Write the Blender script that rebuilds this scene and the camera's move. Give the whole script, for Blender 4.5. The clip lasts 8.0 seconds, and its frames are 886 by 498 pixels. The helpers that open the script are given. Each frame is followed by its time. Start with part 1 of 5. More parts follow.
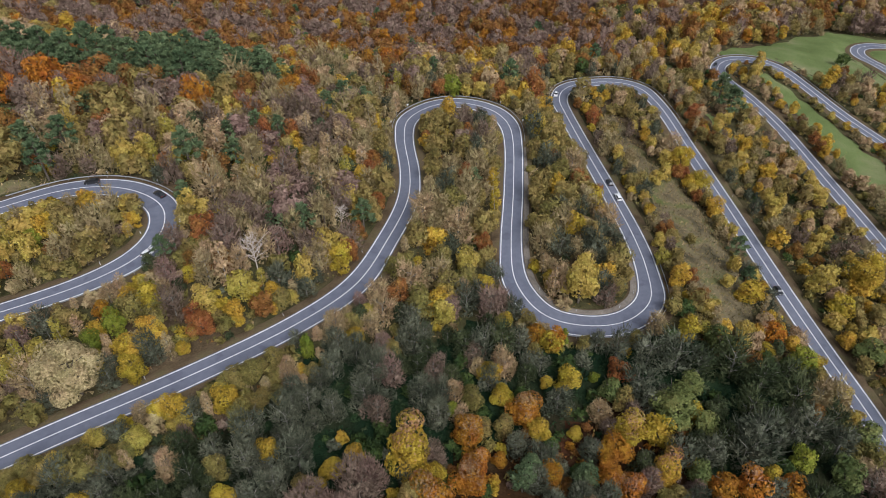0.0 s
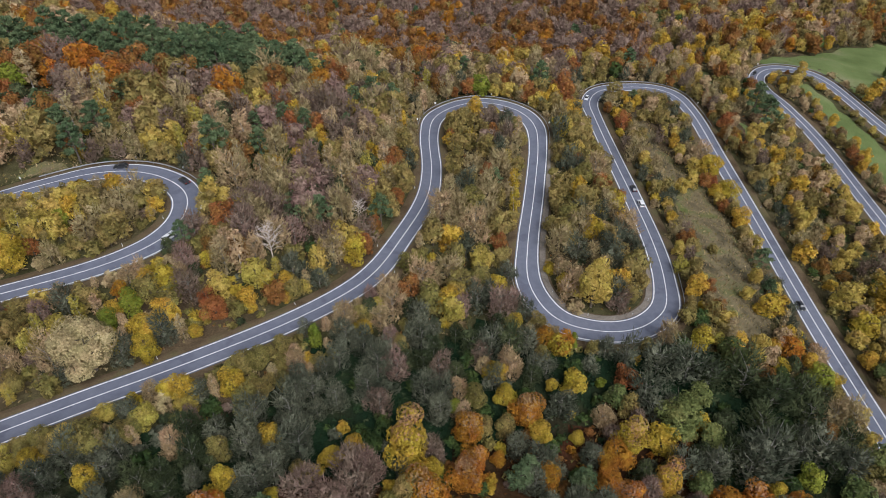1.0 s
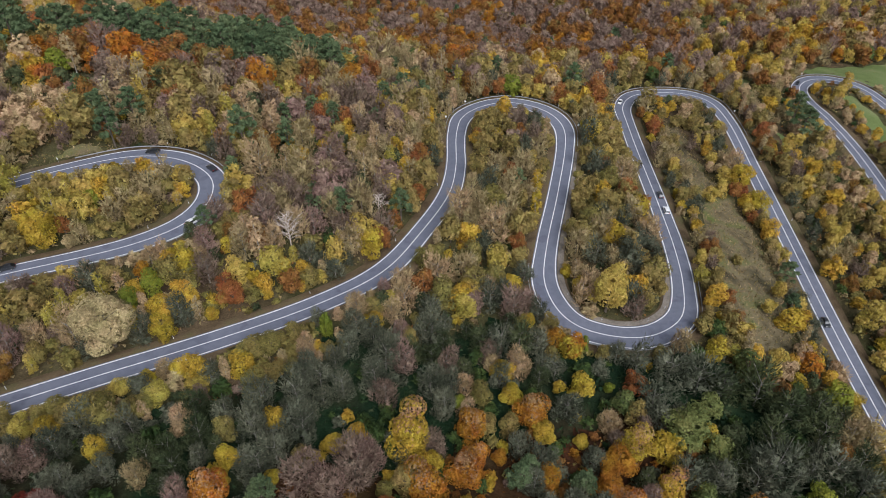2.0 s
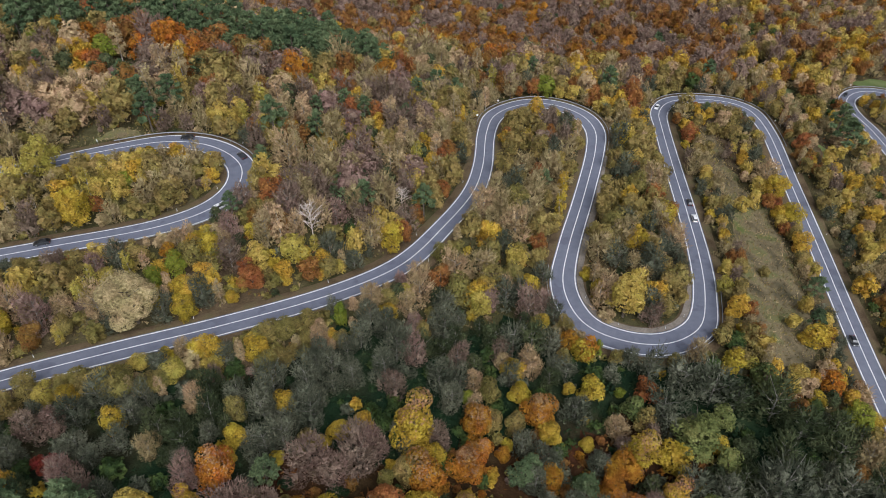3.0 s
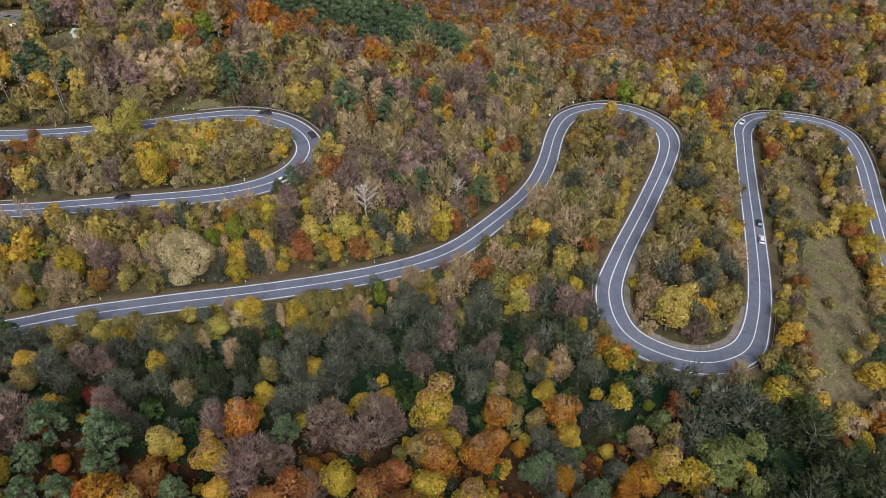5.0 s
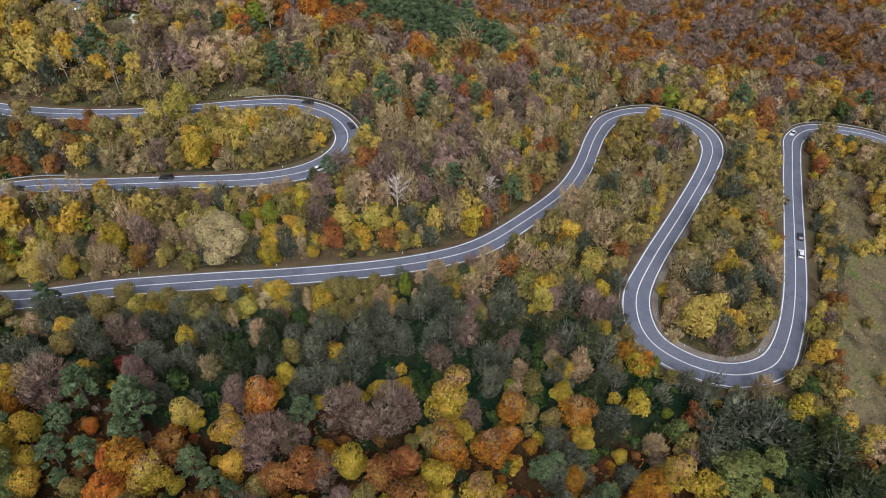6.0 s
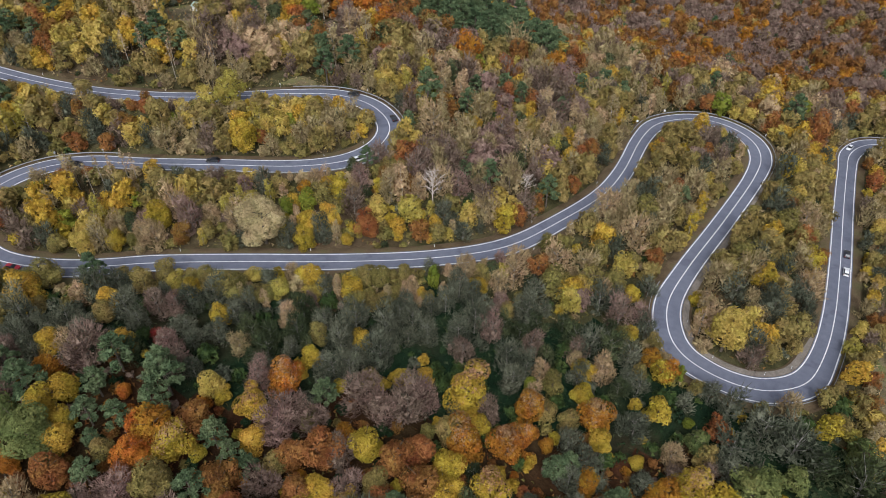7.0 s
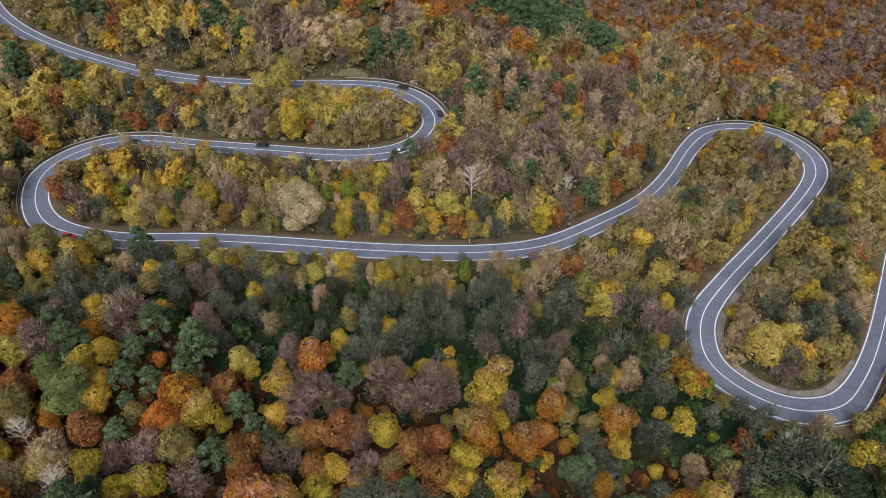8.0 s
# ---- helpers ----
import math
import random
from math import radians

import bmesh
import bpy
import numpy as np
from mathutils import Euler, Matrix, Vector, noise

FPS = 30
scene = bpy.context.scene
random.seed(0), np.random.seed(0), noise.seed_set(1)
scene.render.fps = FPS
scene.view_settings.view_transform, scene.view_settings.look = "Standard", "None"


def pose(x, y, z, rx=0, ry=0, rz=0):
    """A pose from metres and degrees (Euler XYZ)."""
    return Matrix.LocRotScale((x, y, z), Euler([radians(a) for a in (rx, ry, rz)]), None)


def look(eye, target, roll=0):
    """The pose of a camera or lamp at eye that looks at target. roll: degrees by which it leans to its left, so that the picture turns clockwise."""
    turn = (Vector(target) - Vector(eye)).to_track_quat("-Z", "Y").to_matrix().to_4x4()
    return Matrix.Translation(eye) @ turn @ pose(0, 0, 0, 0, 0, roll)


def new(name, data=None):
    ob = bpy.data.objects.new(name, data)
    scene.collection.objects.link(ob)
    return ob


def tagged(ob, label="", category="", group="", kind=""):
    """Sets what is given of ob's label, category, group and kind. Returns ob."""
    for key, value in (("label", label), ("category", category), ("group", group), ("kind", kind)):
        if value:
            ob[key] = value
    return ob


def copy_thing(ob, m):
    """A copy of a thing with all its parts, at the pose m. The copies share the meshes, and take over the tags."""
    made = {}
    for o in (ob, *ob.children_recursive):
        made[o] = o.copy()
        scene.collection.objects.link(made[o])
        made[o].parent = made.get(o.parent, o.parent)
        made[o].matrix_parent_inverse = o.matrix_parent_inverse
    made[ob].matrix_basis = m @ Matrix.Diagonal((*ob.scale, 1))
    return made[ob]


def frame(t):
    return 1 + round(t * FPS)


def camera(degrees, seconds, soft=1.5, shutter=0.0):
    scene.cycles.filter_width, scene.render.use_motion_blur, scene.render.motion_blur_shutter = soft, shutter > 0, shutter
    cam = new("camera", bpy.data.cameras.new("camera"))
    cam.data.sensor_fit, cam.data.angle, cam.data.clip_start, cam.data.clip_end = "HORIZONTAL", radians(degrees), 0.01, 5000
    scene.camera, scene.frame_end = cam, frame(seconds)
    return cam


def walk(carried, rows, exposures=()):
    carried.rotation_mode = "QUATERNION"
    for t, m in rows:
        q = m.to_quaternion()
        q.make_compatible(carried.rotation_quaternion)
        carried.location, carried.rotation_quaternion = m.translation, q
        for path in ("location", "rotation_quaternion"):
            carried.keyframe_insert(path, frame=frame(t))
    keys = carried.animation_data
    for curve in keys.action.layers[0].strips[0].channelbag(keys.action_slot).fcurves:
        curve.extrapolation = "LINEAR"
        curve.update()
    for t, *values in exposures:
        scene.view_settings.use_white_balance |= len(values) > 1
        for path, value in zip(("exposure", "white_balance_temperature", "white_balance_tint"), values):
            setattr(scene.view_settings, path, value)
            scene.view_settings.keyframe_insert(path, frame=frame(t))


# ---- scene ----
import itertools

# ---------------------------------------------------------------- camera
cam = camera(66.86, 8.0, soft=0.9)
PATH = [
    (0.0, pose(0.86, 0.60, 179.80, 51.05, 0.53, -0.02)),
    (1.0, pose(7.12, -0.40, 179.89, 51.08, 0.37, 4.04)),
    (2.0, pose(13.31, -1.21, 180.02, 51.06, 0.25, 8.27)),
    (3.0, pose(19.42, -1.79, 180.21, 51.01, 0.16, 12.70)),
    (4.0, pose(25.41, -2.10, 180.44, 50.93, 0.10, 17.35)),
    (5.0, pose(31.28, -2.09, 180.71, 50.83, 0.07, 22.24)),
    (6.0, pose(36.99, -1.73, 181.02, 50.70, 0.07, 27.38)),
    (7.0, pose(42.52, -0.98, 181.37, 50.56, 0.09, 32.81)),
    (8.0, pose(47.86, 0.20, 181.75, 50.42, 0.14, 38.54)),
]
walk(cam, PATH, exposures=[(0.0, 0.61, 5835, 11), (8.0, 0.63, 5835, 11)])

# ---------------------------------------------------------------- light: overcast autumn noon
SUN_ELEV, SUN_ROT = radians(44), radians(152)
world = bpy.data.worlds.new("overcast_sky")
scene.world = world
world.use_nodes = True
wn = world.node_tree.nodes
wl = world.node_tree.links
sky = wn.new("ShaderNodeTexSky")
sky.sky_type = "NISHITA"
sky.sun_disc = False
sky.sun_elevation, sky.sun_rotation = SUN_ELEV, SUN_ROT
sky.air_density, sky.dust_density, sky.ozone_density = 1.0, 4.0, 1.0
grey = wn.new("ShaderNodeHueSaturation")
grey.inputs["Saturation"].default_value = 0.28
wl.new(sky.outputs[0], grey.inputs["Color"])
wl.new(grey.outputs[0], wn["Background"].inputs["Color"])
wn["Background"].inputs["Strength"].default_value = 0.066
sun_data = bpy.data.lights.new("sun", "SUN")
sun_data.energy, sun_data.angle, sun_data.color = 2.3, radians(50), (1.0, 0.96, 0.90)
sun = new("sun", sun_data)
sun_from = Vector((math.sin(SUN_ROT) * math.cos(SUN_ELEV), math.cos(SUN_ROT) * math.cos(SUN_ELEV), math.sin(SUN_ELEV)))
sun.matrix_world = look(sun_from * 900, (0, 0, 0))

# ---------------------------------------------------------------- materials
def mat_base(name, rough=0.9, spec=0.2):
    m = bpy.data.materials.new(name)
    m.use_nodes = True
    b = m.node_tree.nodes["Principled BSDF"]
    b.inputs["Roughness"].default_value = rough
    b.inputs["Specular IOR Level"].default_value = spec
    return m, m.node_tree.nodes, m.node_tree.links, b


def noise_node(n, l, scale, detail=4.0, coord="Object", vec=None):
    t = n.new("ShaderNodeTexNoise")
    t.inputs["Scale"].default_value, t.inputs["Detail"].default_value = scale, detail
    if vec is None:
        c = n.new("ShaderNodeTexCoord")
        vec = c.outputs[coord]
    l.new(vec, t.inputs["Vector"])
    return t


def ramp(n, l, fac, stops):
    r = n.new("ShaderNodeValToRGB")
    e = r.color_ramp.elements
    while len(e) < len(stops):
        e.new(0.5)
    for k, (p, c) in zip(e, stops):
        k.position, k.color = p, (*c, 1)
    l.new(fac, r.inputs["Fac"])
    return r


def mix(n, l, fac, a, b, kind="MIX"):
    m = n.new("ShaderNodeMix")
    m.data_type, m.blend_type = "RGBA", kind
    for sock, v in ((m.inputs[0], fac), (m.inputs[6], a), (m.inputs[7], b)):
        if isinstance(v, (int, float)):
            sock.default_value = v
        elif isinstance(v, tuple):
            sock.default_value = (*v, 1)
        else:
            l.new(v, sock)
    return m.outputs[2]


def bumped(n, l, b, height, strength, dist):
    u = n.new("ShaderNodeBump")
    u.inputs["Strength"].default_value, u.inputs["Distance"].default_value = strength, dist
    l.new(height, u.inputs["Height"])
    l.new(u.outputs[0], b.inputs["Normal"])


def leaf_mat(name, dark, mid, light):
    """Foliage: colour varies from clump to clump, over the crown and from tree to tree; light shines through a little."""
    m, n, l, b = mat_base(name, 0.75, 0.15)
    geo, info = n.new("ShaderNodeNewGeometry"), n.new("ShaderNodeObjectInfo")
    patch = noise_node(n, l, 0.22, 3.0, vec=geo.outputs["Position"])
    add = n.new("ShaderNodeMath")
    add.operation = "MULTIPLY_ADD"
    l.new(geo.outputs["Random Per Island"], add.inputs[0])
    add.inputs[1].default_value = 0.34
    l.new(patch.outputs["Fac"], add.inputs[2])
    sub = n.new("ShaderNodeMath")
    sub.operation = "SUBTRACT"
    l.new(add.outputs[0], sub.inputs[0])
    sub.inputs[1].default_value = 0.17
    c = ramp(n, l, sub.outputs[0], [(0.15, dark), (0.5, mid), (0.85, light)])
    hsv = n.new("ShaderNodeHueSaturation")
    tint = noise_node(n, l, 0.3, 2.0, vec=geo.outputs["Position"])
    hm = n.new("ShaderNodeMath")
    hm.operation = "MULTIPLY_ADD"
    l.new(tint.outputs["Fac"], hm.inputs[0])
    hm.inputs[1].default_value = 0.07
    ho = n.new("ShaderNodeMapRange")
    ho.inputs["To Min"].default_value, ho.inputs["To Max"].default_value = 0.452, 0.478
    l.new(info.outputs["Random"], ho.inputs["Value"])
    l.new(ho.outputs[0], hm.inputs[2])
    vm = n.new("ShaderNodeMapRange")
    vm.inputs["To Min"].default_value, vm.inputs["To Max"].default_value = 1.15, 0.82
    l.new(info.outputs["Random"], vm.inputs["Value"])
    l.new(hm.outputs[0], hsv.inputs["Hue"])
    l.new(vm.outputs[0], hsv.inputs["Value"])
    grain = noise_node(n, l, 2.8, 4.0, vec=geo.outputs["Position"])
    gr = ramp(n, l, grain.outputs["Fac"], [(0.3, (0.74, 0.74, 0.75)), (0.5, (1.0, 1.0, 1.0)), (0.7, (1.18, 1.17, 1.16))])
    l.new(mix(n, l, 1.0, c.outputs[0], gr.outputs[0], "MULTIPLY"), hsv.inputs["Color"])
    l.new(hsv.outputs[0], b.inputs["Base Color"])
    tr, ms = n.new("ShaderNodeBsdfTranslucent"), n.new("ShaderNodeMixShader")
    l.new(hsv.outputs[0], tr.inputs["Color"])
    ms.inputs[0].default_value = 0.14
    l.new(b.outputs[0], ms.inputs[1])
    l.new(tr.outputs[0], ms.inputs[2])
    # sprays of small leaves with gaps between them
    spray = noise_node(n, l, 4.6, 2.0, vec=geo.outputs["Position"])
    gap = n.new("ShaderNodeMath")
    gap.operation = "GREATER_THAN"
    l.new(spray.outputs["Fac"], gap.inputs[0])
    gap.inputs[1].default_value = 0.44
    clear, cut = n.new("ShaderNodeBsdfTransparent"), n.new("ShaderNodeMixShader")
    l.new(gap.outputs[0], cut.inputs[0])
    l.new(clear.outputs[0], cut.inputs[1])
    l.new(ms.outputs[0], cut.inputs[2])
    l.new(cut.outputs[0], n["Material Output"].inputs["Surface"])
    return m


LEAF = {
    "olive": leaf_mat("leaves_olive", (0.066, 0.058, 0.018), (0.19, 0.152, 0.044), (0.35, 0.275, 0.09)),
    "gold": leaf_mat("leaves_golden", (0.13, 0.088, 0.011), (0.37, 0.25, 0.026), (0.59, 0.425, 0.065)),
    "yellow": leaf_mat("leaves_yellow", (0.16, 0.125, 0.026), (0.36, 0.28, 0.055), (0.54, 0.43, 0.11)),
    "orange": leaf_mat("leaves_orange", (0.11, 0.042, 0.006), (0.32, 0.128, 0.014), (0.52, 0.235, 0.03)),
    "rust": leaf_mat("leaves_rust", (0.088, 0.034, 0.009), (0.225, 0.098, 0.026), (0.36, 0.178, 0.054)),
    "mauve": leaf_mat("twigs_mauve", (0.085, 0.053, 0.04), (0.205, 0.137, 0.104), (0.33, 0.235, 0.182)),
    "tan": leaf_mat("leaves_tan", (0.145, 0.1, 0.05), (0.34, 0.246, 0.126), (0.52, 0.4, 0.22)),
    "sage": leaf_mat("leaves_sage", (0.024, 0.03, 0.017), (0.095, 0.1, 0.064), (0.22, 0.224, 0.152)),
    "green": leaf_mat("leaves_green", (0.018, 0.034, 0.012), (0.048, 0.075, 0.02), (0.11, 0.145, 0.035)),
    "lime": leaf_mat("leaves_lime", (0.08, 0.095, 0.01), (0.17, 0.19, 0.022), (0.27, 0.29, 0.04)),
    "pine": leaf_mat("needles_pine", (0.042, 0.066, 0.03), (0.1, 0.138, 0.064), (0.185, 0.23, 0.11)),
    "pale": leaf_mat("leaves_pale_willow", (0.15, 0.125, 0.056), (0.33, 0.275, 0.13), (0.52, 0.44, 0.22)),
    "oak": leaf_mat("leaves_oak", (0.05, 0.072, 0.02), (0.12, 0.14, 0.042), (0.22, 0.23, 0.075)),
    "fading": leaf_mat("leaves_fading", (0.14, 0.068, 0.03), (0.3, 0.165, 0.078), (0.44, 0.27, 0.14)),
    "moss": leaf_mat("leaves_dull_green", (0.016, 0.022, 0.01), (0.05, 0.063, 0.026), (0.12, 0.135, 0.06)),
    # ivy green, darkened further to stand in for deep shade between trees
    "ivy": leaf_mat("leaves_shaded_ivy", (0.006, 0.016, 0.006), (0.017, 0.036, 0.013), (0.04, 0.068, 0.024)),
    "red": leaf_mat("leaves_red", (0.06, 0.008, 0.008), (0.14, 0.015, 0.014), (0.2, 0.03, 0.02)),
}


def bark_mat(name, dark, light):
    m, n, l, b = mat_base(name, 0.95, 0.1)
    t = noise_node(n, l, 3.0, 5.0)
    c = ramp(n, l, t.outputs["Fac"], [(0.3, dark), (0.7, light)])
    l.new(c.outputs[0], b.inputs["Base Color"])
    bumped(n, l, b, t.outputs["Fac"], 0.6, 0.05)
    return m


BARK = bark_mat("bark_grey_brown", (0.06, 0.048, 0.036), (0.17, 0.14, 0.11))
PALE_BARK = bark_mat("bark_pale_grey", (0.13, 0.12, 0.10), (0.30, 0.28, 0.25))
WHITE_TWIG = bark_mat("bark_bare_birch", (0.36, 0.30, 0.26), (0.62, 0.54, 0.47))
BIRCH_BARK = bark_mat("bark_birch", (0.16, 0.135, 0.11), (0.46, 0.42, 0.36))


def ground_mat(name, litter_tones, moss_tones):
    """Leaf litter, moss and dry grass."""
    m, n, l, b = mat_base(name, 0.98, 0.05)
    big, mid, fine = noise_node(n, l, 0.03, 4.0), noise_node(n, l, 0.25, 6.0), noise_node(n, l, 3.0, 6.0)
    litter = ramp(n, l, mid.outputs["Fac"], list(zip((0.25, 0.5, 0.75), litter_tones)))
    moss = ramp(n, l, mid.outputs["Fac"], list(zip((0.25, 0.5, 0.8), moss_tones)))
    k = ramp(n, l, big.outputs["Fac"], [(0.36, (0, 0, 0)), (0.52, (1, 1, 1))])
    c = mix(n, l, k.outputs[0], litter.outputs[0], moss.outputs[0])
    f = ramp(n, l, fine.outputs["Fac"], [(0.3, (0.55, 0.55, 0.55)), (0.7, (1.25, 1.25, 1.25))])
    l.new(mix(n, l, 1.0, c, f.outputs[0], "MULTIPLY"), b.inputs["Base Color"])
    bumped(n, l, b, fine.outputs["Fac"], 0.8, 0.15)
    return m


def grass_mat(name, a, b_, c_, scale=0.12):
    m, n, l, b = mat_base(name, 0.95, 0.05)
    big, fine = noise_node(n, l, scale, 5.0), noise_node(n, l, 2.5, 5.0)
    c = ramp(n, l, big.outputs["Fac"], [(0.3, a), (0.5, b_), (0.72, c_)])
    f = ramp(n, l, fine.outputs["Fac"], [(0.3, (0.75, 0.75, 0.75)), (0.7, (1.15, 1.15, 1.15))])
    l.new(mix(n, l, 1.0, c.outputs[0], f.outputs[0], "MULTIPLY"), b.inputs["Base Color"])
    bumped(n, l, b, fine.outputs["Fac"], 0.7, 0.1)
    return m


# floor tones pushed dark: shade between the trees is put into the colour
GROUND = ground_mat("shaded_ivy_floor", ((0.012, 0.012, 0.007), (0.028, 0.025, 0.013), (0.055, 0.046, 0.024)), ((0.005, 0.013, 0.007), (0.012, 0.026, 0.012), (0.03, 0.045, 0.02)))
RED_FLOOR = ground_mat("shaded_beech_litter", ((0.016, 0.007, 0.004), (0.042, 0.017, 0.009), (0.09, 0.038, 0.018)), ((0.018, 0.012, 0.006), (0.036, 0.022, 0.01), (0.06, 0.04, 0.018)))
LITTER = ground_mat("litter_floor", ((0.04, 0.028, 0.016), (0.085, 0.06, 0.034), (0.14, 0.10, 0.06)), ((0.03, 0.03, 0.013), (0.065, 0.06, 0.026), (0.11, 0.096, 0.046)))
MEADOW = grass_mat("meadow_grass", (0.095, 0.125, 0.04), (0.135, 0.17, 0.06), (0.20, 0.20, 0.10), 0.045)
DRY = grass_mat("dry_grass", (0.06, 0.052, 0.03), (0.165, 0.132, 0.075), (0.105, 0.125, 0.036), 0.13)
VERGE = grass_mat("verge_earth", (0.075, 0.052, 0.03), (0.125, 0.09, 0.052), (0.11, 0.10, 0.045), 0.15)


def asphalt_mat():
    m, n, l, b = mat_base("asphalt", 0.8, 0.35)
    big, mid, fine = noise_node(n, l, 0.05, 4.0), noise_node(n, l, 0.6, 5.0), noise_node(n, l, 20.0, 4.0)
    c = ramp(n, l, mid.outputs["Fac"], [(0.3, (0.122, 0.13, 0.168)), (0.7, (0.152, 0.16, 0.203))])
    k = ramp(n, l, big.outputs["Fac"], [(0.4, (0.95, 0.95, 0.96)), (0.62, (1.05, 1.04, 1.03))])
    f = ramp(n, l, fine.outputs["Fac"], [(0.3, (0.85, 0.85, 0.85)), (0.7, (1.1, 1.1, 1.1))])
    c = mix(n, l, 1.0, c.outputs[0], k.outputs[0], "MULTIPLY")
    worn = noise_node(n, l, 0.17, 2.0)
    p = ramp(n, l, worn.outputs["Fac"], [(0.36, (0.84, 0.84, 0.86)), (0.39, (1, 1, 1)), (0.64, (1, 1, 1)), (0.70, (1.08, 1.07, 1.06))])
    c = mix(n, l, 1.0, c, p.outputs[0], "MULTIPLY")
    l.new(mix(n, l, 1.0, c, f.outputs[0], "MULTIPLY"), b.inputs["Base Color"])
    bumped(n, l, b, fine.outputs["Fac"], 0.3, 0.01)
    return m


def paint_mat(name, col, wear=0.5):
    m, n, l, b = mat_base(name, 0.6, 0.3)
    t = noise_node(n, l, 1.2, 6.0)
    c = ramp(n, l, t.outputs["Fac"], [(0.25, tuple(v * wear for v in col)), (0.5, col)])
    l.new(c.outputs[0], b.inputs["Base Color"])
    return m


ASPHALT = asphalt_mat()
LINE = paint_mat("road_paint_white", (0.72, 0.72, 0.72), 0.6)
GRAVEL = grass_mat("shoulder_gravel", (0.14, 0.115, 0.09), (0.21, 0.175, 0.14), (0.27, 0.23, 0.19), 0.4)
CONCRETE = grass_mat("concrete_channel", (0.15, 0.13, 0.105), (0.21, 0.18, 0.15), (0.27, 0.235, 0.195), 0.3)
STEEL = paint_mat("galvanised_steel", (0.25, 0.255, 0.26), 0.7)
WHITE = paint_mat("white_plastic", (0.8, 0.8, 0.8), 0.85)
BLACK = paint_mat("black_rubber", (0.03, 0.03, 0.032), 0.8)


def car_paint(name, col):
    m, n, l, b = mat_base(name, 0.3, 0.5)
    t = noise_node(n, l, 0.8, 3.0)
    c = ramp(n, l, t.outputs["Fac"], [(0.3, tuple(v * 0.85 for v in col)), (0.6, col)])
    l.new(c.outputs[0], b.inputs["Base Color"])
    b.inputs["Coat Weight"].default_value = 0.6
    return m


CAR_PAINT = {"black": car_paint("paint_black", (0.02, 0.021, 0.024)), "white": car_paint("paint_white", (0.78, 0.78, 0.78)),
             "red": car_paint("paint_red", (0.36, 0.015, 0.025)), "grey": car_paint("paint_grey", (0.16, 0.18, 0.22))}
GLASS = car_paint("tinted_glass", (0.012, 0.014, 0.017))
LAMP_CLEAR = car_paint("lamp_clear", (0.6, 0.6, 0.6))
LAMP_RED = car_paint("lamp_red", (0.35, 0.01, 0.01))
ROOF_GREEN = paint_mat("weathered_green_roof", (0.32, 0.42, 0.36), 0.7)
PLASTER = paint_mat("pale_plaster", (0.55, 0.52, 0.47), 0.8)

# ---------------------------------------------------------------- helpers for meshes
def mesh_of(name, verts, faces, mats, index=None, smooth=False):
    me = bpy.data.meshes.new(name)
    me.from_pydata([tuple(v) for v in verts], [], [tuple(f) for f in faces])
    for m in mats:
        me.materials.append(m)
    if index is not None:
        me.polygons.foreach_set("material_index", np.asarray(index, dtype=np.int32))
    me.polygons.foreach_set("use_smooth", np.full(len(me.polygons), smooth, dtype=bool))
    me.update()
    return me


def mesh_np(name, verts, quads, mats, index=None):
    """A large mesh of quads from arrays."""
    me = bpy.data.meshes.new(name)
    nv, nf = len(verts), len(quads)
    me.vertices.add(nv)
    me.vertices.foreach_set("co", np.ascontiguousarray(verts, dtype=np.float32).ravel())
    me.loops.add(nf * 4)
    me.loops.foreach_set("vertex_index", np.ascontiguousarray(quads, dtype=np.int32).ravel())
    me.polygons.add(nf)
    me.polygons.foreach_set("loop_start", np.arange(0, nf * 4, 4, dtype=np.int32))
    me.polygons.foreach_set("use_smooth", np.zeros(nf, dtype=bool))
    for m in mats:
        me.materials.append(m)
    if index is not None:
        me.polygons.foreach_set("material_index", np.asarray(index, dtype=np.int32))
    me.update()
    me.validate()
    return me


def mesh_soup(name, q, mats, index=None):
    """A mesh from corners (n, 4, 3); where the last two corners are one, the face is a triangle."""
    tri = (q[:, 3] == q[:, 2]).all(1)
    use = np.ones((len(q), 4), bool)
    use[tri, 3] = False
    verts = q.reshape(-1, 3)[use.ravel()]
    start = np.r_[0, np.cumsum(use.sum(1))[:-1]]
    me = bpy.data.meshes.new(name)
    me.vertices.add(len(verts))
    me.vertices.foreach_set("co", np.ascontiguousarray(verts, dtype=np.float32).ravel())
    me.loops.add(len(verts))
    me.loops.foreach_set("vertex_index", np.arange(len(verts), dtype=np.int32))
    me.polygons.add(len(q))
    me.polygons.foreach_set("loop_start", start.astype(np.int32))
    me.polygons.foreach_set("use_smooth", np.zeros(len(q), dtype=bool))
    for m in mats:
        me.materials.append(m)
    if index is not None:
        me.polygons.foreach_set("material_index", np.asarray(index, dtype=np.int32))
    me.update()
    me.validate()
    return me


def part(name, me, parent=None, label=""):
    ob = new(name, me)
    if parent is not None:
        ob.parent = parent
    return tagged(ob, label)


# ---------------------------------------------------------------- the road's axis: x, y, height
UPPER_ROAD = [(-299.8, 110.0, 80.0), (-270.3, 102.5, 78.8), (-238.5, 101.0, 77.6), (-205.2, 105.7, 76.4), (-177.6, 113.5, 75.4),
              (-152.8, 126.4, 74.5), (-138.2, 137.4, 74.0), (-121.0, 152.9, 73.3)]
